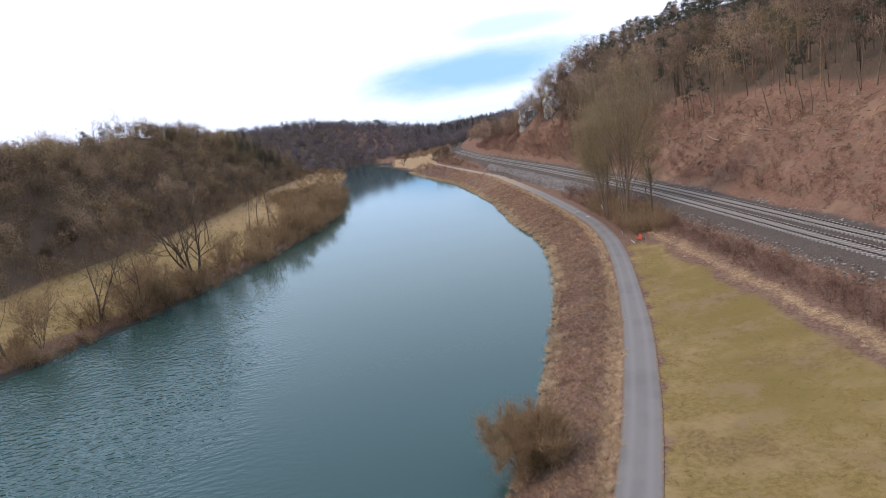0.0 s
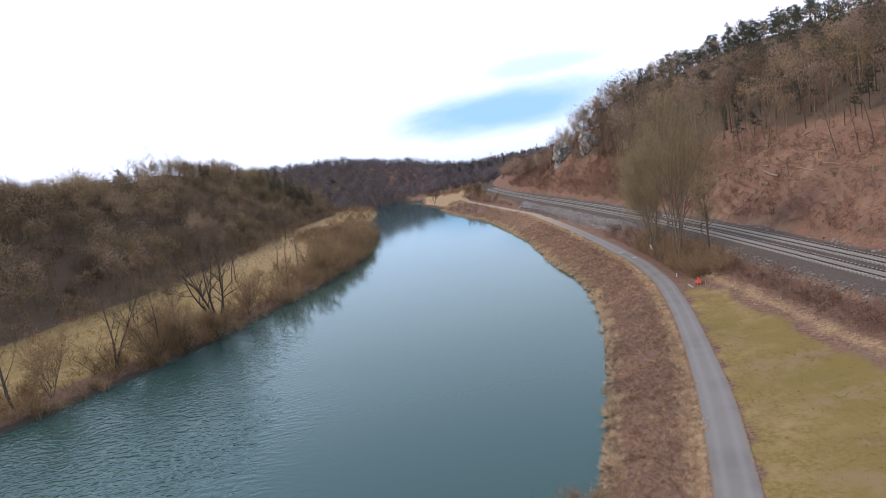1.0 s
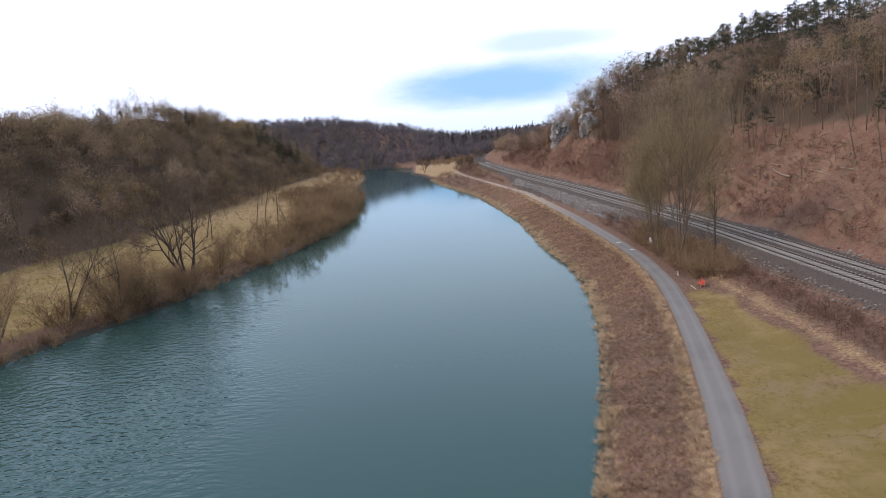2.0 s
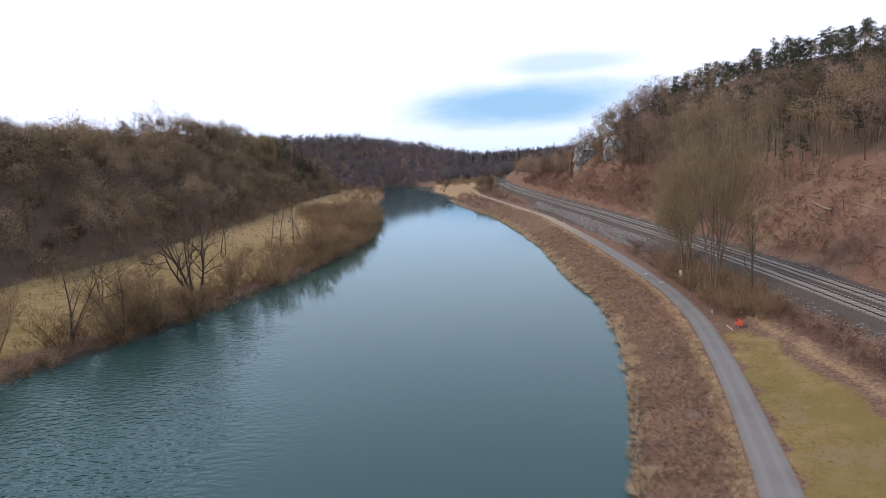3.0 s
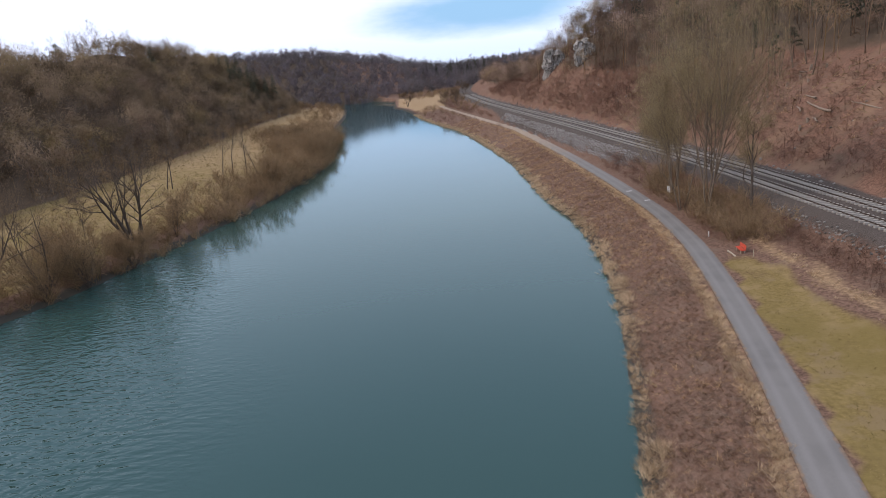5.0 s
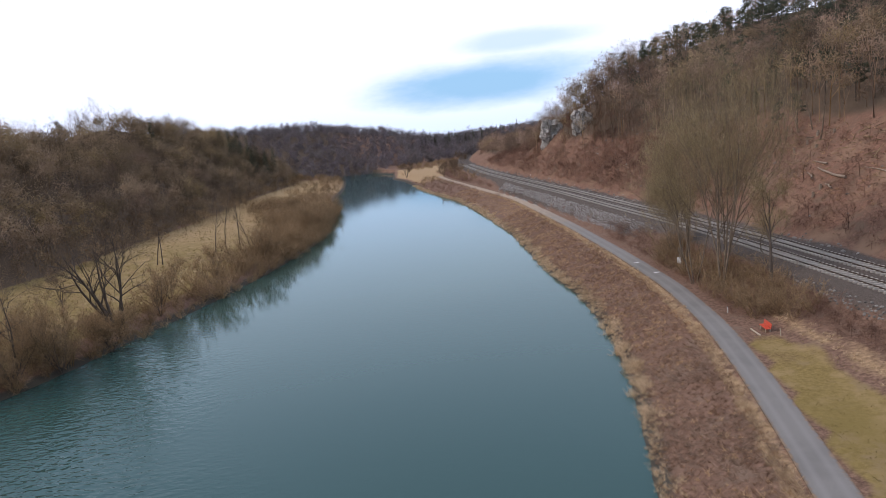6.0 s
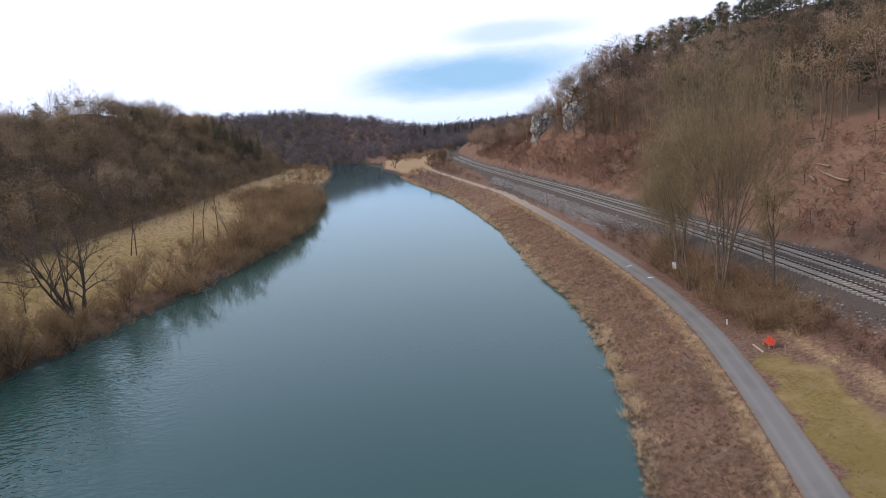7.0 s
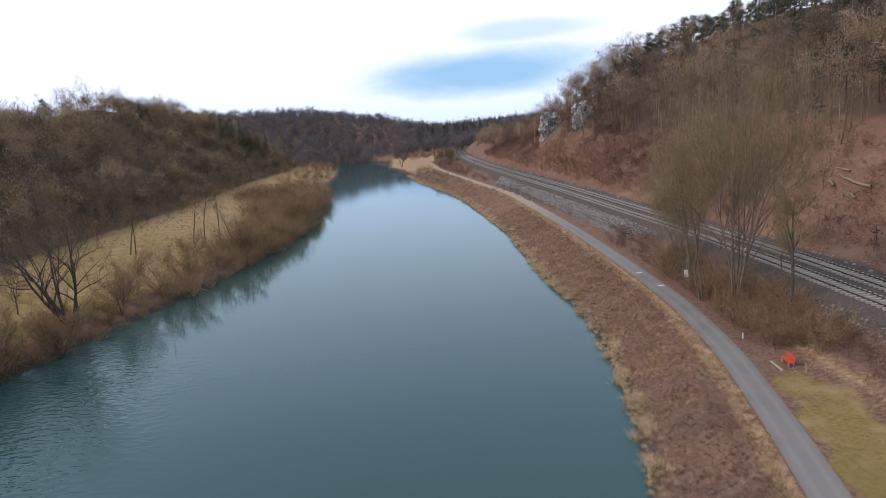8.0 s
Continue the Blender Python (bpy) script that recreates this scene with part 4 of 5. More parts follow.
def right_bank():
    rng = np.random.default_rng(31)
    weeds = [tuft(rng, 13, 0.38, 0.9, 0.045) for k in range(6)]
    reeds = [tuft(rng, 42, 0.52, 0.85, 0.032) for k in range(6)]
    straw = [tuft(rng, 26, 0.45, 0.8, 0.03) for k in range(6)]

    matted = [tuft(rng, 18, 0.5, 1.3, 0.032) for k in range(6)]

    def slope(x, y):
        return (x > bank_right(y) + 0.3) * (x < path_mid(y) - 2.1) * 0.8
    xy = spots(rng, -8, 28, 30, 235, 0.42, slope)
    stuff("bank_weeds", scatter(rng, weeds, xy, 0.7 + 0.5 * np.abs(ripple(xy[:, 0], xy[:, 1], 2.5, 4)), 0.03, tint=0.7), WEED,
          "matted brown dead weeds on the river bank", "weeds")
    xy = spots(rng, -30, 20, 35, 430, 0.5, lambda x, y: smooth(-0.55, 0.1, x - bank_right(y)) * smooth(2.2, 0.4, x - bank_right(y) - 0.9 * ripple(x, y, 4, 2)) * 0.85)
    stuff("water_reeds", scatter(rng, reeds, xy, 0.9 + 0.75 * smooth(0.1, 0.5, ripple(xy[:, 0], xy[:, 1], 2.2, 3)), 0.05, tint=0.8), STRAW, "straw-coloured dry reeds at the water's edge", "reeds")
    xy = spots(rng, -10, 30, 20, 260, 0.34, lambda x, y: np.exp(-((x - path_mid(y) + 2.45 + 0.3 * ripple(x, y, 3, 9)) / (0.38 + 0.22 * smooth(90, 60, y))) ** 2) * (0.75 + 0.25 * ripple(x, y, 2, 1)))
    stuff("path_edge_grass", scatter(rng, straw, xy, 1.05, 0.03, tint=0.7), STRAW, "pale bleached grass along the edge of the path", "grass")
    patch = lambda x, y: slope(x, y) * (0.12 + 0.30 * smooth(92, 125, y) + 0.22 * smooth(85, 60, y) + 0.8 * (ripple(x, y, 3.5, 11) + 0.5 * ripple(x, y, 1.3, 2) > 0.35 + 0.25 * np.exp(-((y - 100) / 14) ** 2)))
    xy = spots(rng, -8, 28, 30, 330, 0.62, patch)
    stuff("bank_grass", scatter(rng, matted, xy, 0.95, 0.03, tint=0.7), REED, "clumps of dry grass between the dead weeds", "grass")
    strands = [tuft(rng, 13, 0.7, 1.9, 0.030) for k in range(6)]
    xy = spots(rng, -8, 28, 30, 150, 0.52, lambda x, y: slope(x, y) * (0.15 + 0.85 * smooth(-0.25, 0.35, ripple(x, y, 6, 13) + 0.4 * ripple(x, y, 2, 3) + 0.5 * smooth(90, 60, y))) * (0.25 + 0.75 * smooth(125, 95, y)))
    stuff("matted_stalks", scatter(rng, strands, xy, 1.0, 0.0, tint=0.9), MAT, "flattened grey-brown stalks matted on the bank", "weeds")
    short = [tuft(rng, 7, 0.16, 1.0, 0.04) for k in range(5)]
    xy = spots(rng, 0, 32, 20, 110, 0.6, lambda x, y: smooth(1.7, 2.6, x - path_mid(y)) * smooth(31.5, 30, x) * smooth(109, 105, y) * (0.25 + 0.5 * (ripple(x, y, 4, 7) > 0.1)))
    stuff("meadow_grass", scatter(rng, short, xy, 1.0, 0.02, tint=0.8), TURF, "short dull green and yellowed grass on the meadow", "grass")
    xy = spots(rng, -122, -45, 100, 430, 1.5, lambda x, y: smooth(6, 12, bank_left(y) - x) * smooth(-1, -4, wood_left(y) - x) * 0.55 * (ripple(x, y, 9, 5) > -0.3) * seen(x, y))
    stuff("meadow_tussocks", scatter(rng, straw, xy, 1.0, 0.03, tint=0.8), TURF, "rough yellowed tussocks on the far meadow", "grass")
    # strip of pale grass and reddish brush between meadow and railway
    xy = spots(rng, 26, 36, 20, 112, 0.5, lambda x, y: np.exp(-((x - 31.4 - 0.7 * ripple(x, y, 4, 5)) / 0.7) ** 2) * 0.6 * (ripple(x, y, 3, 8) > -0.3))
    stuff("meadow_edge_grass", scatter(rng, straw, xy, 0.8, 0.03, tint=0.8), STRAW, "tufts of pale dry grass along the meadow", "grass")
    brush = [dome(rng, 1.15, 0.02, 62, (0.6, 0.75)[k % 2], 0.0, 0.42, 0.024, 3) for k in range(6)]
    xy = spots(rng, 28, 46, 15, 175, 0.85, lambda x, y: (x > path_mid(y) + 2.4) * smooth(32.0, 33.4, x + 9 * smooth(108, 118, y)) * smooth(-3.6, -5.2, x - track_mid(y)) * 0.85)
    stuff("trackside_brush", scatter(rng, brush, xy, 1.0 + 0.4 * ripple(xy[:, 0], xy[:, 1], 4, 1), 0.04, tint=0.6), THORN, "low reddish-brown brambles beside the railway", "brambles")
    xy = spots(rng, -30, 42, 165, 480, 1.5, lambda x, y: (x > path_mid(y) + 2.3) * smooth(-5.0, -6.5, x - track_mid(y)) * 0.7 + (x > bank_right(y) + 1) * (x < path_mid(y) - 2.5) * smooth(240, 300, y) * 0.35 * (1 - (x > -32) * (x < -4) * (y > 440) * (y < 540)))
    stuff("verge_brush", scatter(rng, brush, xy, 1.25, 0.04, tint=0.6), THORN, "brown brush on the verge between path and railway", "brush")
    # thicket round the bench
    xy = spots(rng, 27, 38, 108, 150, 1.3, lambda x, y: smooth(2.6, 3.6, x - path_mid(y) - 1.5 * smooth(114, 108, y)) * smooth(-4.2, -5.2, x - track_mid(y)) * ((x - 28.4) ** 2 + (y - 107.5) ** 2 > 9) * 0.6)
    stuff("roadside_thicket", scatter(rng, SHRUBS, xy, 1.3), THICKET, "tangled leafless shrubs behind the bench", "thicket")
    light = [dome(rng, 2.7, 0.04, 64, (0.5, 0.62)[k % 2], 0.0, 0.55, 0.055, 2) for k in range(6)]
    # slope under the cliff, and the foot of the hill
    xy = spots(rng, 20, 80, 120, 430, 1.85, lambda x, y: smooth(0.5, 3, right_s(x, y)) * smooth(30, 16, right_s(x, y)) * (0.12 + 0.85 * smooth(150, 190, y)) * off_crags(x, y))
    stuff("slope_shrubs", scatter(rng, light, xy, 1.12, tint=0.9), THORN, "reddish leafless shrubs on the slope above the railway", "shrubs")
    low = [dome(rng, 1.2, 0.02, 46, 0.65, 0.0, 0.42, 0.035, 2) for k in range(6)]
    xy = spots(rng, 24, 72, 40, 330, 1.2, lambda x, y: seen(x, y) * smooth(0.5, 1.5, right_s(x, y)) * np.clip(0.55 * smooth(185, 225, y) * (right_s(x, y) < 18) + 0.75 * smooth(13, 7, right_s(x, y) + 2.5 * ripple(x, y, 8, 4)) + 0.50 * (ripple(x, y, 4, 6) > 0.0) * (right_s(x, y) < 24), 0, 1))
    stuff("slope_brush", scatter(rng, low, xy, 0.9 + 0.35 * ripple(xy[:, 0], xy[:, 1], 5, 3), 0.05, tint=0.8), THORN, "dull red-brown brambles over the lower slope", "brambles")
    xy = spots(rng, -60, 40, 350, 640, 4.4, lambda x, y: (x > bank_right(y) + 2) * (x < track_mid(y) - 3) * (np.abs(x - path_mid(y)) > 3) * (0.18 + 0.35 * (x > path_mid(y))) * (1 - (x > -32) * (x < -4) * (y > 440) * (y < 540)))
    stuff("far_bank_shrubs", scatter(rng, SHRUBS, xy, 1.3), SCRUB, "leafless shrubs on the far right bank", "shrubs")
    xy = spots(rng, 44, 68, 40, 235, 1.0, lambda x, y: smooth(8, 12, right_s(x, y)) * smooth(24, 18, right_s(x, y)) * 0.35)
    stuff("clearing_weeds", scatter(rng, weeds, xy, 1.0, 0.03, tint=0.8), WEED, "dry weeds and twigs scattered on the cleared slope", "weeds")
    xy = spots(rng, 44, 72, 50, 235, 0.9, lambda x, y: smooth(5, 9, right_s(x, y)) * smooth(25, 18, right_s(x, y)) * (0.1 + 0.6 * (ripple(x, y, 5, 8) + 0.5 * ripple(x, y, 2, 1) > 0.3)))
    stuff("clearing_grass", scatter(rng, matted, xy, 1.1, 0.03, tint=0.9), REED, "bleached grass and leaves caught on the cleared slope", "grass")
    # cut branches that lie on the cleared slope
    s = Soup()
    xy = spots(rng, 48, 72, 60, 215, 1.5, lambda x, y: smooth(8, 12, right_s(x, y)) * smooth(23, 18, right_s(x, y)) * (0.22 + 0.7 * (ripple(x, y, 7, 9) > 0.2)))
    for x, y in xy:
        a, length = rng.normal() * 0.5 + 1.4, rng.uniform(0.8, 3.0)
        p = np.array([x, y, float(ground_z(x, y)) + rng.uniform(0.02, 0.25)])
        e = np.array([x + math.cos(a) * length, y + math.sin(a) * length, 0])
        e[2] = float(ground_z(e[0], e[1])) + rng.uniform(0.05, 0.4)
        s.add(*tube([p, (p + e) / 2 + np.array([0, 0, 0.1]), e], [0.06, 0.05, 0.015], 3), rng.uniform(0.2, 1))
    stuff("brushwood", s.arrays(), OSIER, "pale cut branches lying on the cleared slope", "branches")


STRAW = plain("bleached_grass", (0.40, 0.29, 0.175), (0.74, 0.57, 0.38), 0.8, 0.95, 0.01, tinted=True, spec=0.1, thin=0.3)
MAT = plain("matted_stalks", (0.165, 0.115, 0.085), (0.41, 0.300, 0.222), 0.8, 0.95, 0.01, tinted=True, spec=0.1, thin=0.3)
TURF = plain("turf", (0.15, 0.118, 0.042), (0.34, 0.26, 0.12), 0.6, 0.95, 0.01, tinted=True, spec=0.1, thin=0.3)
THORN = plain("bramble_stems", (0.112, 0.066, 0.049), (0.325, 0.193, 0.143), 0.6, 0.95, 0.01, tinted=True, spec=0.1, thin=0.4)
right_bank()


def roadside_trees():
    tall = dict(haze=11000, crook=0.12, rise=0.2, angle=(0.3, 0.7), limbs=(8, 4, 3), twigs=6, twig_len=1.2, twig_w=0.024, bare=(0.22, 0.25, 0.2))
    lab = "tall bare tree with upswept limbs beside the path"
    bare_tree("roadside_tree", 31.4, 124.5, 51, 22.5, 0.26, "tall bare willow with many upswept stems", 5, 0.2, mat=PALE_BARK, twig=OSIER, **tall)
    bare_tree("roadside_tree", 30.8, 136.6, 52, 18, 0.26, lab, 2, 0.15, mat=PALE_BARK, twig=OSIER, **tall)
    bare_tree("roadside_tree", 34.6, 117.8, 53, 11.5, 0.24, "bare tree with a dark trunk behind the bench", 1, 0.08, twig=OSIER, haze=2500,
              crook=0.14, limbs=(12, 4, 3), bare=(0.25, 0.2, 0.2), shrink=(0.42, 0.5, 0.5), twigs=7)
    bare_tree("roadside_tree", 29.6, 129.5, 54, 16, 0.16, lab, 3, 0.25, mat=PALE_BARK, twig=OSIER, **tall)
    bare_tree("roadside_tree", 33.4, 129.0, 55, 17.5, 0.18, lab, 2, 0.2, mat=PALE_BARK, twig=OSIER, **tall)
    bare_tree("roadside_tree", 32.0, 145.0, 56, 9, 0.14, lab, 3, 0.3, mat=PALE_BARK, twig=OSIER, **tall)
    bush = dict(haze=16000, levels=2, limbs=(7, 5), bare=(0.15, 0.2), shrink=(0.55, 0.5), sides=(5, 3, 3), twigs=14, twig_len=0.9, twig_w=0.022)
    bare_tree("willow_bush", 1.9, 46.2, 57, 4.3, 0.10, "rounded brown willow bush hanging over the water", 16, 0.85, twig=SCRUB, sink=0.4, **bush)
    bare_tree("far_bank_tree", -30, 500, 58, 9, 0.32, "lone bare tree at the bend of the river", 2, 0.35, **dict(crook=0.2, twigs=5, twig_w=0.07))
    for k, (x, y) in enumerate(((2, 418), (-4, 424), (1, 452), (8, 470))):
        bare_tree("far_verge_tree", x, y, 60 + k, 7, 0.15, "small bare tree by the far path", 3, 0.4, twig_w=0.06, twigs=5, limbs=(6, 4, 3), group="trees by the far path")


roadside_trees()


def conifers():
    rng = np.random.default_rng(41)
    spots_left = ((-176, 452), (-146, 500), (-142, 510), (-150, 520), (-140, 530), (-134, 540), (-147, 545), (-132, 556), (-152, 532), (-158, 538), (-138, 520), (-144, 553), (-155, 549), (-160, 526))
    for k, (x, y) in enumerate(spots_left):
        s = spruce(rng, 19.0 + (k * 7 % 5) if k else 17)
        t = thing("spruce", (x, y, float(ground_z(x, y)) - 0.3), "dark green spruce among leafless trees", "conifer", "spruces of the left hill")
        part("trunk", s[0], BARK, t)
        part("crown", s[1], NEEDLES, t)
    for k, (x, y) in enumerate(((-292, 452), (-281, 458), (-258, 448), (-244, 446), (-270, 452), (-225, 440), (-300, 462))):
        p = pine(rng, (15, 16, 16, 15, 14, 13, 14)[k], 11, 40)
        t = thing("pine", (x, y, float(ground_z(x, y)) - 0.3), "tall pine standing against the sky", "conifer", "pines of the left ridge")
        part("trunk", p[0], BARK, t)
        part("crown", p[1], NEEDLES, t)


conifers()


# ---- railway: sleepers and stones ----
def sleeper_arrays():
    """A concrete sleeper, lower in its middle third."""
    prof = [(-1.3, 0.20), (-0.55, 0.20), (-0.35, 0.16), (0.35, 0.16), (0.55, 0.20), (1.3, 0.20)]
    v, f = [], []
    for x, h in prof:
        v += [(x, -0.15, -0.05), (x, -0.11, h), (x, 0.11, h), (x, 0.15, -0.05)]
    for i in range(5):
        for k in range(3):
            a = i * 4 + k
            f += [(a, a + 1, a + 5), (a, a + 5, a + 4)]
    f += [(0, 2, 1), (0, 3, 2), (20, 21, 22), (20, 22, 23)]
    return np.array(v), np.array(f)


def sleepers():
    sv, sf = sleeper_arrays()
    me = None
    for track, centre in zip([o for o in bpy.data.objects if o.name.startswith("railway_track")], (0.0, 4.0)):
        far = Soup()
        ys = np.arange(-38, 470, 0.8)
        line = offset_line(track_mid, ys, centre, BED)
        turn = -np.arctan(np.gradient(track_mid(ys), ys))
        made = 0
        for p, a, y in zip(line, turn, ys):
            if 40 < y < 262 and made < 290:
                made += 1
                if me is None:
                    ob = mesh_from("sleeper", sv, sf, CONCRETE)
                    me = ob.data
                else:
                    ob = new("sleeper", me)
                ob.parent = track
                ob.matrix_basis = pose(*p, 0, 0, math.degrees(a))
            else:
                c, q = math.cos(a), math.sin(a)
                far.add(np.stack([sv[:, 0] * c - sv[:, 1] * q, sv[:, 0] * q + sv[:, 1] * c, sv[:, 2]], 1) + p, sf)
        v, f, t = far.arrays()
        rest = tagged(mesh_from("far_sleepers", v, f, CONCRETE), kind="stuff")
        rest.parent = track


sleepers()


def stone_arrays(rng, n=3):
    """Rough stones of about 1 m, cut from bevelled blocks."""
    out = []
    for k in range(n):
        bm = bmesh.new()
        bmesh.ops.create_icosphere(bm, subdivisions=1, radius=0.5)
        for v in bm.verts:
            v.co *= rng.uniform(0.75, 1.2)
            v.co.z *= 0.75
        v = np.array([q.co[:] for q in bm.verts])
        bm.verts.index_update()
        f = np.array([[q.index for q in t.verts] for t in bm.faces])
        out.append((v, f, np.full(len(v), rng.uniform(0.2, 0.9))))
        bm.free()
    return out


def stones():
    rng = np.random.default_rng(71)
    kinds = stone_arrays(rng, 6)
    xy = spots(rng, 14, 40, 158, 300, 0.30, lambda x, y: smooth(-6.6, -6.0, x - track_mid(y)) * smooth(-2.9, -3.4, x - track_mid(y)) * smooth(158, 172, y) * 0.75)
    stuff("embankment_rubble", scatter(rng, kinds, xy, 0.33, 0.0), GRAVEL, "pale grey broken stone on the railway embankment", "rubble")
    xy = spots(rng, 30, 50, 20, 118, 0.36, lambda x, y: smooth(-4.6, -4.0, x - track_mid(y)) * smooth(-2.9, -3.3, x - track_mid(y)) * 0.55)
    stuff("retaining_stones", scatter(rng, kinds, xy, 0.36, 0.0), RUBBLE, "dark rough stones shoring up the railway bed", "stones")
    xy = spots(rng, 10, 60, 30, 420, 0.8, lambda x, y: np.exp(-((right_s(x, y) + 0.2) / 0.7) ** 2) * (0.35 + 0.5 * (ripple(x, y, 9, 3) > 0)))
    stuff("hill_foot_stones", scatter(rng, kinds, xy, 0.6, 0.0), RUBBLE, "loose stones along the foot of the slope", "stones")
    xy = spots(rng, 44, 62, 60, 300, 1.5, lambda x, y: smooth(1, 4, right_s(x, y)) * smooth(26, 14, right_s(x, y)) * (0.05 + 0.25 * np.exp(-((y - 252) / 12) ** 2)))
    stuff("slope_stones", scatter(rng, kinds, xy, 0.7, 0.1), RUBBLE, "pale limestone blocks on the slope", "stones")


stones()


def outcrop(x, y, z, wide, deep, tall, seed, turn):
    """A limestone crag: stacked, cracked blocks with ledges."""
    rng = np.random.default_rng(seed)
    bm = bmesh.new()
    bmesh.ops.create_icosphere(bm, subdivisions=5, radius=1.0)
    for v in bm.verts:
        p = v.co.copy()
        q = Vector((p.x * wide / 2, p.y * deep / 2, p.z * tall / 2))
        ledge = math.floor(q.z / 2.1 + 0.6 * noise.noise(q * 0.2 + Vector((seed, 0, 0))))
        step = noise.cell(Vector((math.floor(q.x / 1.7 + 0.3 * ledge), math.floor(q.y / 1.9), ledge + seed))) - 0.5
        crack = -1.1 * max(0.0, 1 - abs(noise.noise(Vector((q.x * 0.55, q.y * 0.55, q.z * 0.12 + seed)))) * 7)
        d = step * 1.3 + crack + noise.noise(q * 0.5 + Vector((0, seed, 0))) * 1.1 + noise.noise(q * 1.7) * 0.35
        n = Vector((p.x, p.y, p.z * 0.25)).normalized()
        flat = 1.0 / max(abs(p.x) ** 4 + abs(p.y) ** 4 + abs(p.z) ** 4, 0.3) ** 0.25
        v.co = q * flat * 0.92 + n * d
    v = np.array([q.co[:] for q in bm.verts])
    bm.verts.index_update()
    f = np.array([[q.index for q in t.verts] for t in bm.faces])
    bm.free()
    ob = mesh_from("limestone_crag", v, f, ROCK)
    ob.matrix_world = pose(x, y, z, 0, 0, turn)
    return tagged(ob, "pale grey cracked limestone crag on the wooded slope", "rock", "crags over the railway")


outcrop(*CRAGS[0], 20.5, 8.5, 7.0, 16, 3, 20)
outcrop(*CRAGS[1], 23.5, 6.8, 6.0, 14, 8, 35)


# ---- cleared slope: fallen logs, stumps and thin trunks ----
def log_arrays(rng, length, r):
    n = 6
    pts = np.stack([np.linspace(-length / 2, length / 2, n), rng.normal(size=n) * 0.08 * length / 5, rng.normal(size=n) * 0.05], 1)
    return tube(pts, np.linspace(r, r * 0.6, n), 7)


def clearing_things():
    rng = np.random.default_rng(81)
    deadwood = plain("dead_wood", (0.16, 0.12, 0.09), (0.36, 0.29, 0.22), 2.0, 0.9, 0.02)
    for k, (x, y, length, a, r) in enumerate(((58.5, 151, 7, 80, 0.16), (56.8, 145, 9, 84, 0.22), (56.0, 150, 8, 74, 0.15), (59.5, 137, 9, 95, 0.15), (55.1, 143, 6, 70, 0.14),
                                               (67.5, 181, 6, 60, 0.22), (61, 128, 7, 100, 0.14), (64, 163, 5, 40, 0.12), (52.5, 118, 5, 95, 0.13), (56.8, 240, 6, 100, 0.16))):
        ob = mesh_from("fallen_log", *log_arrays(rng, length, r), deadwood, shade=True)
        ob.matrix_world = pose(x, y, float(ground_z(x, y)) + r * 0.8, 0, rng.uniform(-6, 6), a)
        tagged(ob, "fallen grey log on the cleared slope", "log", "logs on the slope")
    for k in range(34):
        y = rng.uniform(70, 215)
        s = rng.uniform(4, 22)
        x = float(track_mid(y)) + 7.2 + s
        h = rng.uniform(0.4, 0.9)
        ob = mesh_from("tree_stump", *tube([(0, 0, -0.3), (0.02, 0, h * 0.5), (0, 0.02, h), (0, 0.02, h + 0.01)], [0.28, 0.22, 0.2, 0.01], 8), deadwood)
        ob.matrix_world = pose(x, y, float(ground_z(x, y)), 0, 0, rng.uniform(0, 360))
        tagged(ob, "cut tree stump among fallen leaves", "stump", "stumps on the slope")
    thin = dict(limbs=(5, 3), levels=2, bare=(0.5, 0.3), shrink=(0.25, 0.5), sides=(6, 3, 3), twigs=4, twig_len=0.9, twig_w=0.03, crook=0.08, rise=0.2)
    for k in range(26):
        y = rng.uniform(88, 215)
        x = float(track_mid(y)) + 7.2 + 19 + rng.uniform(-3, 3.5)
        bare_tree("slope_tree", x, y, 300 + k, rng.uniform(9, 13), rng.uniform(0.09, 0.16), "thin pale trunk at the edge of the cleared slope", 1 + (k % 4 == 0), 0.18,
                  mat=PALE_BARK, group="thin trees over the clearing", **thin)
    # the ivy-grown trunk
    t = bare_tree("ivy_tree", 66.5, 190.4, 91, 12, 0.22, "bare tree with a trunk wrapped in dark ivy", 1, 0.05, limbs=(6, 4, 3))
    ivy = Soup()
    for k in range(500):
        a, h = rng.uniform(0, 6.28), rng.uniform(0.3, 6.5)
        p = np.array([math.cos(a), math.sin(a), 0]) * rng.uniform(0.2, 0.62) + np.array([0, 0, h])
        ivy.add(*fleck(rng, p, unit(rng.normal(size=3)), 0.32, 0.3), rng.uniform(0, 1))
    part("ivy", ivy.arrays(), NEEDLES, t, "dark green ivy leaves")


clearing_things()


# ---- by the path ----
RED = plain("red_paint", (0.42, 0.045, 0.022), (0.60, 0.085, 0.04), 3.0, 0.55, 0.002)
WHITE = plain("white_paint", (0.68, 0.68, 0.66), (0.82, 0.82, 0.80), 3.0, 0.6, 0.002)
GREY_WOOD = plain("weathered_wood", (0.30, 0.25, 0.18), (0.50, 0.43, 0.33), 3.0, 0.85, 0.006)
STEEL = plain("galvanised_steel", (0.30, 0.30, 0.30), (0.42, 0.42, 0.42), 4.0, 0.45, 0.002, 0.7)


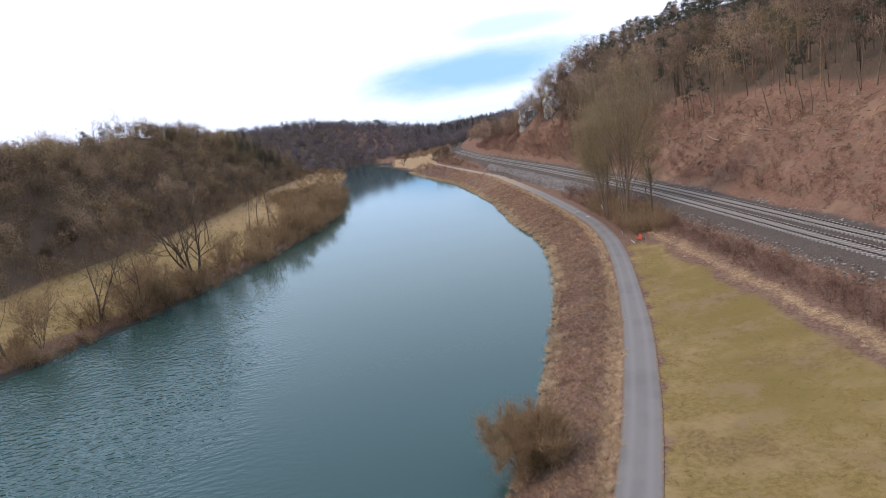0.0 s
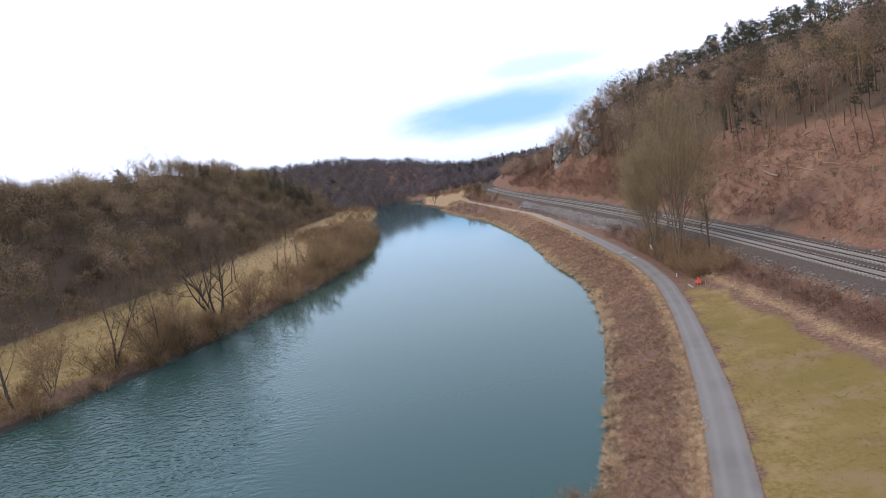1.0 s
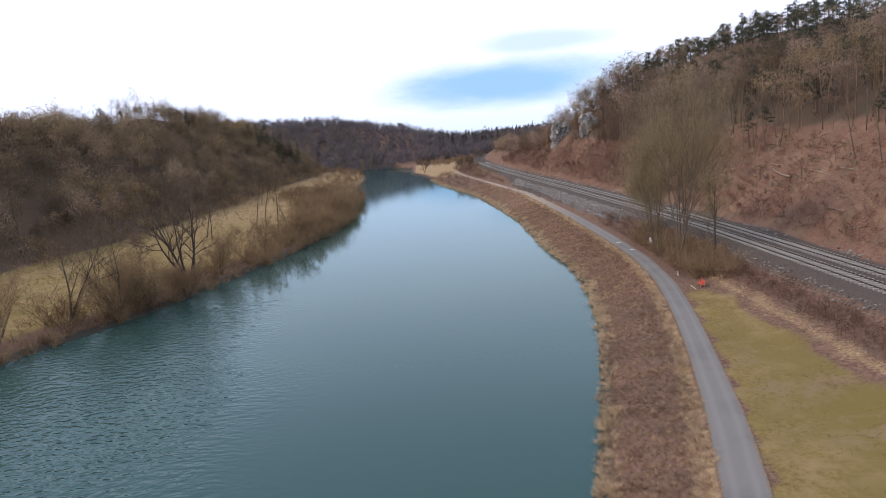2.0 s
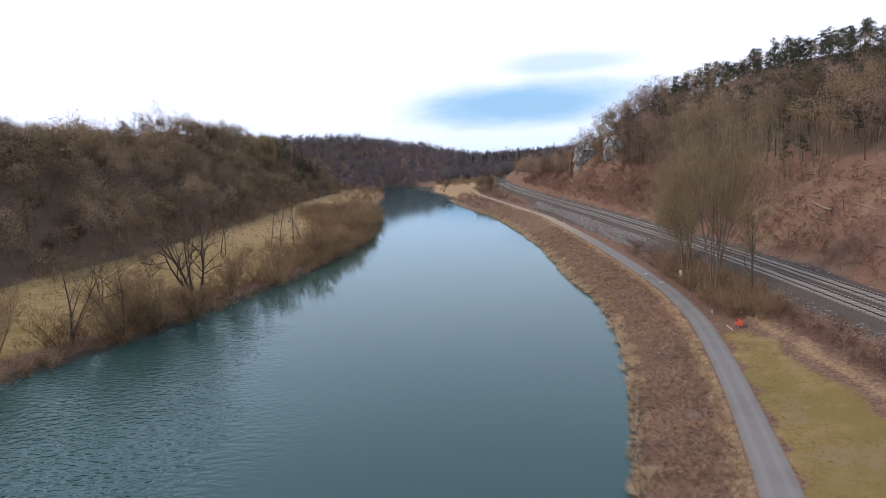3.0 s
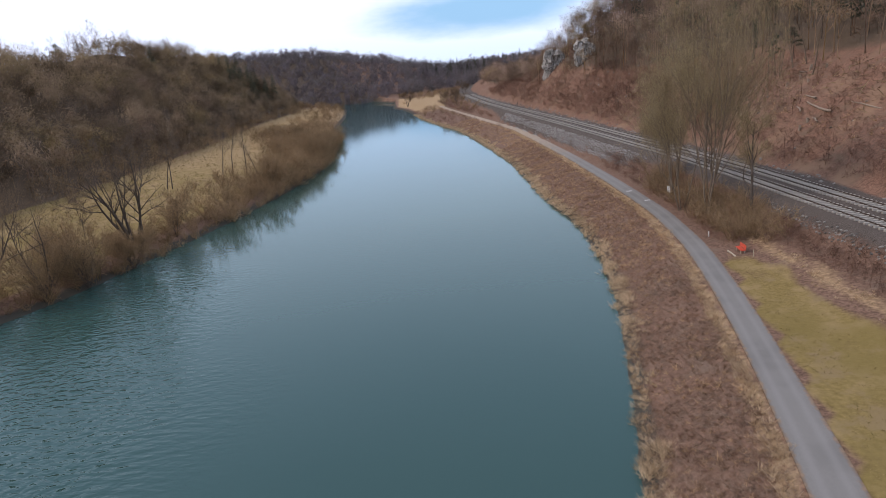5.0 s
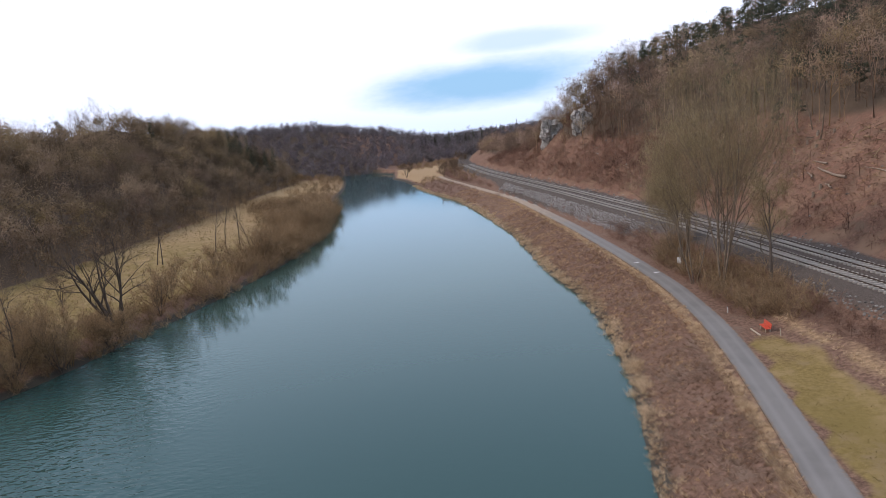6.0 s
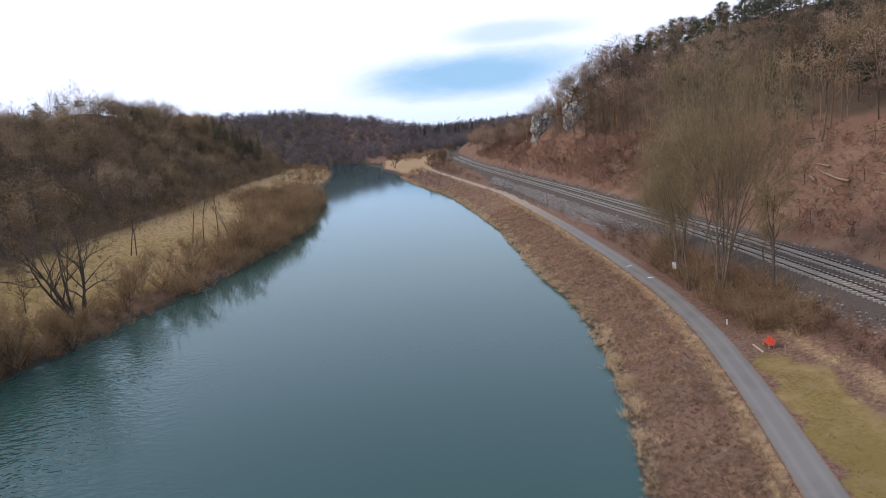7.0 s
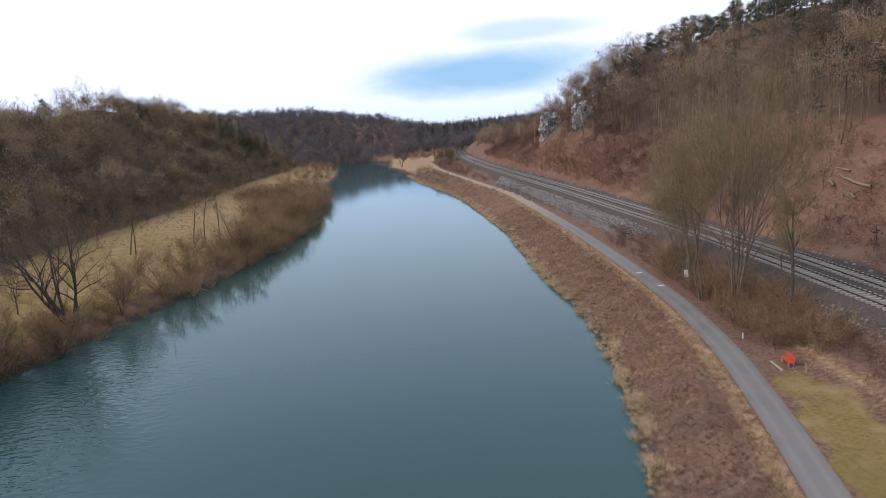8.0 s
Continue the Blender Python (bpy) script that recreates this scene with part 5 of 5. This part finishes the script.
def bench():
    """A slatted park bench; it looks towards -x."""
    t = thing("park_bench", (28.9, 107.4, 3.0), "red slatted park bench with pale legs on worn grass", "bench", turn=-4)
    for y in (-0.7, 0.7):
        part("leg", box(0.07, 0.08, 0.46, -0.22, y, 0.22, 0.008), GREY_WOOD, t, "pale weathered leg")
        part("leg", box(0.07, 0.08, 0.95, 0.26, y, 0.46, 0.008, Matrix.Rotation(radians(10), 4, "Y")), GREY_WOOD, t, "pale weathered leg")
        part("seat_bearer", box(0.56, 0.06, 0.06, 0.0, y, 0.43, 0.006), GREY_WOOD, t)
    for k in range(4):
        part("seat_slat", box(0.115, 1.9, 0.04, -0.22 + 0.135 * k, 0, 0.485, 0.008), RED, t)
    for k in range(3):
        part("back_slat", box(0.035, 1.9, 0.13, 0.245 + 0.028 * k, 0, 0.62 + 0.155 * k, 0.008, Matrix.Rotation(radians(10), 4, "Y")), RED, t)
    beam = mesh_from("timber_beam", *box(0.16, 2.3, 0.14, edge=0.02), GREY_WOOD)
    beam.matrix_world = pose(27.8, 107.2, 3.07, 0, 0, -2)
    tagged(beam, "pale timber beam lying in front of the bench", "beam")
    stub = mesh_from("wooden_stub", *tube([(0, 0, -0.2), (0.02, 0, 0.5), (0, 0.03, 0.95)], [0.06, 0.055, 0.05], 7), GREY_WOOD)
    stub.matrix_world = pose(29.3, 105.0, 3.0)
    tagged(stub, "short weathered wooden post beside the bench", "post")


def signs():
    t = thing("notice_board", (30.4, 137.3, 3.1), "white notice board on a thin steel post by the path", "sign", turn=65)
    part("post", tube([(0.05, 0, -0.4), (0.05, 0, 3.6)], [0.035, 0.035], 8), STEEL, t)
    part("board", box(0.05, 0.62, 1.0, -0.02, 0, 1.55, 0.012), WHITE, t, "white board")
    t = thing("marker_post", (28.2, 115.1, 3.0), "short white marker post beside the path", "post")
    part("shaft", box(0.12, 0.12, 0.75, 0, 0, 0.3, 0.02), WHITE, t)
    part("cap", box(0.13, 0.13, 0.08, 0, 0, 0.715, 0.02), BARK, t, "dark cap")
    for k, (x, y, h) in enumerate(((25.3, 312, 2.6), (29.6, 300, 1.8))):
        t = thing("trackside_post", (x, y, float(ground_z(x, y))), "small dark post with a board beside the tracks", "post", "posts by the railway")
        part("post", tube([(0, 0, -0.3), (0, 0, h)], [0.07, 0.06], 8), RUST, t)
        part("board", box(0.05, 0.5, 0.7, -0.06, 0, h - 0.4, 0.01), RUST if k == 0 else WHITE, t)
    for k, (x, y, a) in enumerate(((26.6, 146.6, 8), (27.3, 138.4, 4))):
        m = mesh_from("paint_mark", *box(0.85, 0.32, 0.012, edge=0.004), WHITE)
        m.matrix_world = pose(x, y, 3.03, 0, 0, a)
        tagged(m, "white painted mark across the asphalt path", "road marking", "marks on the path")


bench()
signs()


def driftwood():
    rng = np.random.default_rng(95)
    for k, (x, y, length, a) in enumerate(((-47.4, 196, 7, 62), (-49.3, 186, 6, 70), (-53.5, 164, 4, 60), (-44.9, 214, 5, 75), (-62.8, 127, 4, 40), (13.4, 88, 3.5, 120), (9.5, 76, 3, 80))):
        s = Soup()
        s.add(*log_arrays(rng, length, 0.11))
        for j in range(5):
            p = np.array([rng.uniform(-0.4, 0.45) * length, 0, 0])
            d = unit(np.array([0.6, rng.normal(), abs(rng.normal()) * 0.5]))
            s.add(*tube([p, p + d * 0.7, p + d * 1.3 + np.array([0.1, 0, 0.1])], [0.04, 0.03, 0.01], 4))
        v, f, tn = s.arrays()
        ob = mesh_from("drift_branch", v, f, PALE_BARK)
        ob.matrix_world = pose(x, y, 0.08, 0, 0, a)
        tagged(ob, "pale fallen branch lying at the water's edge", "branch", "branches at the water")


driftwood()
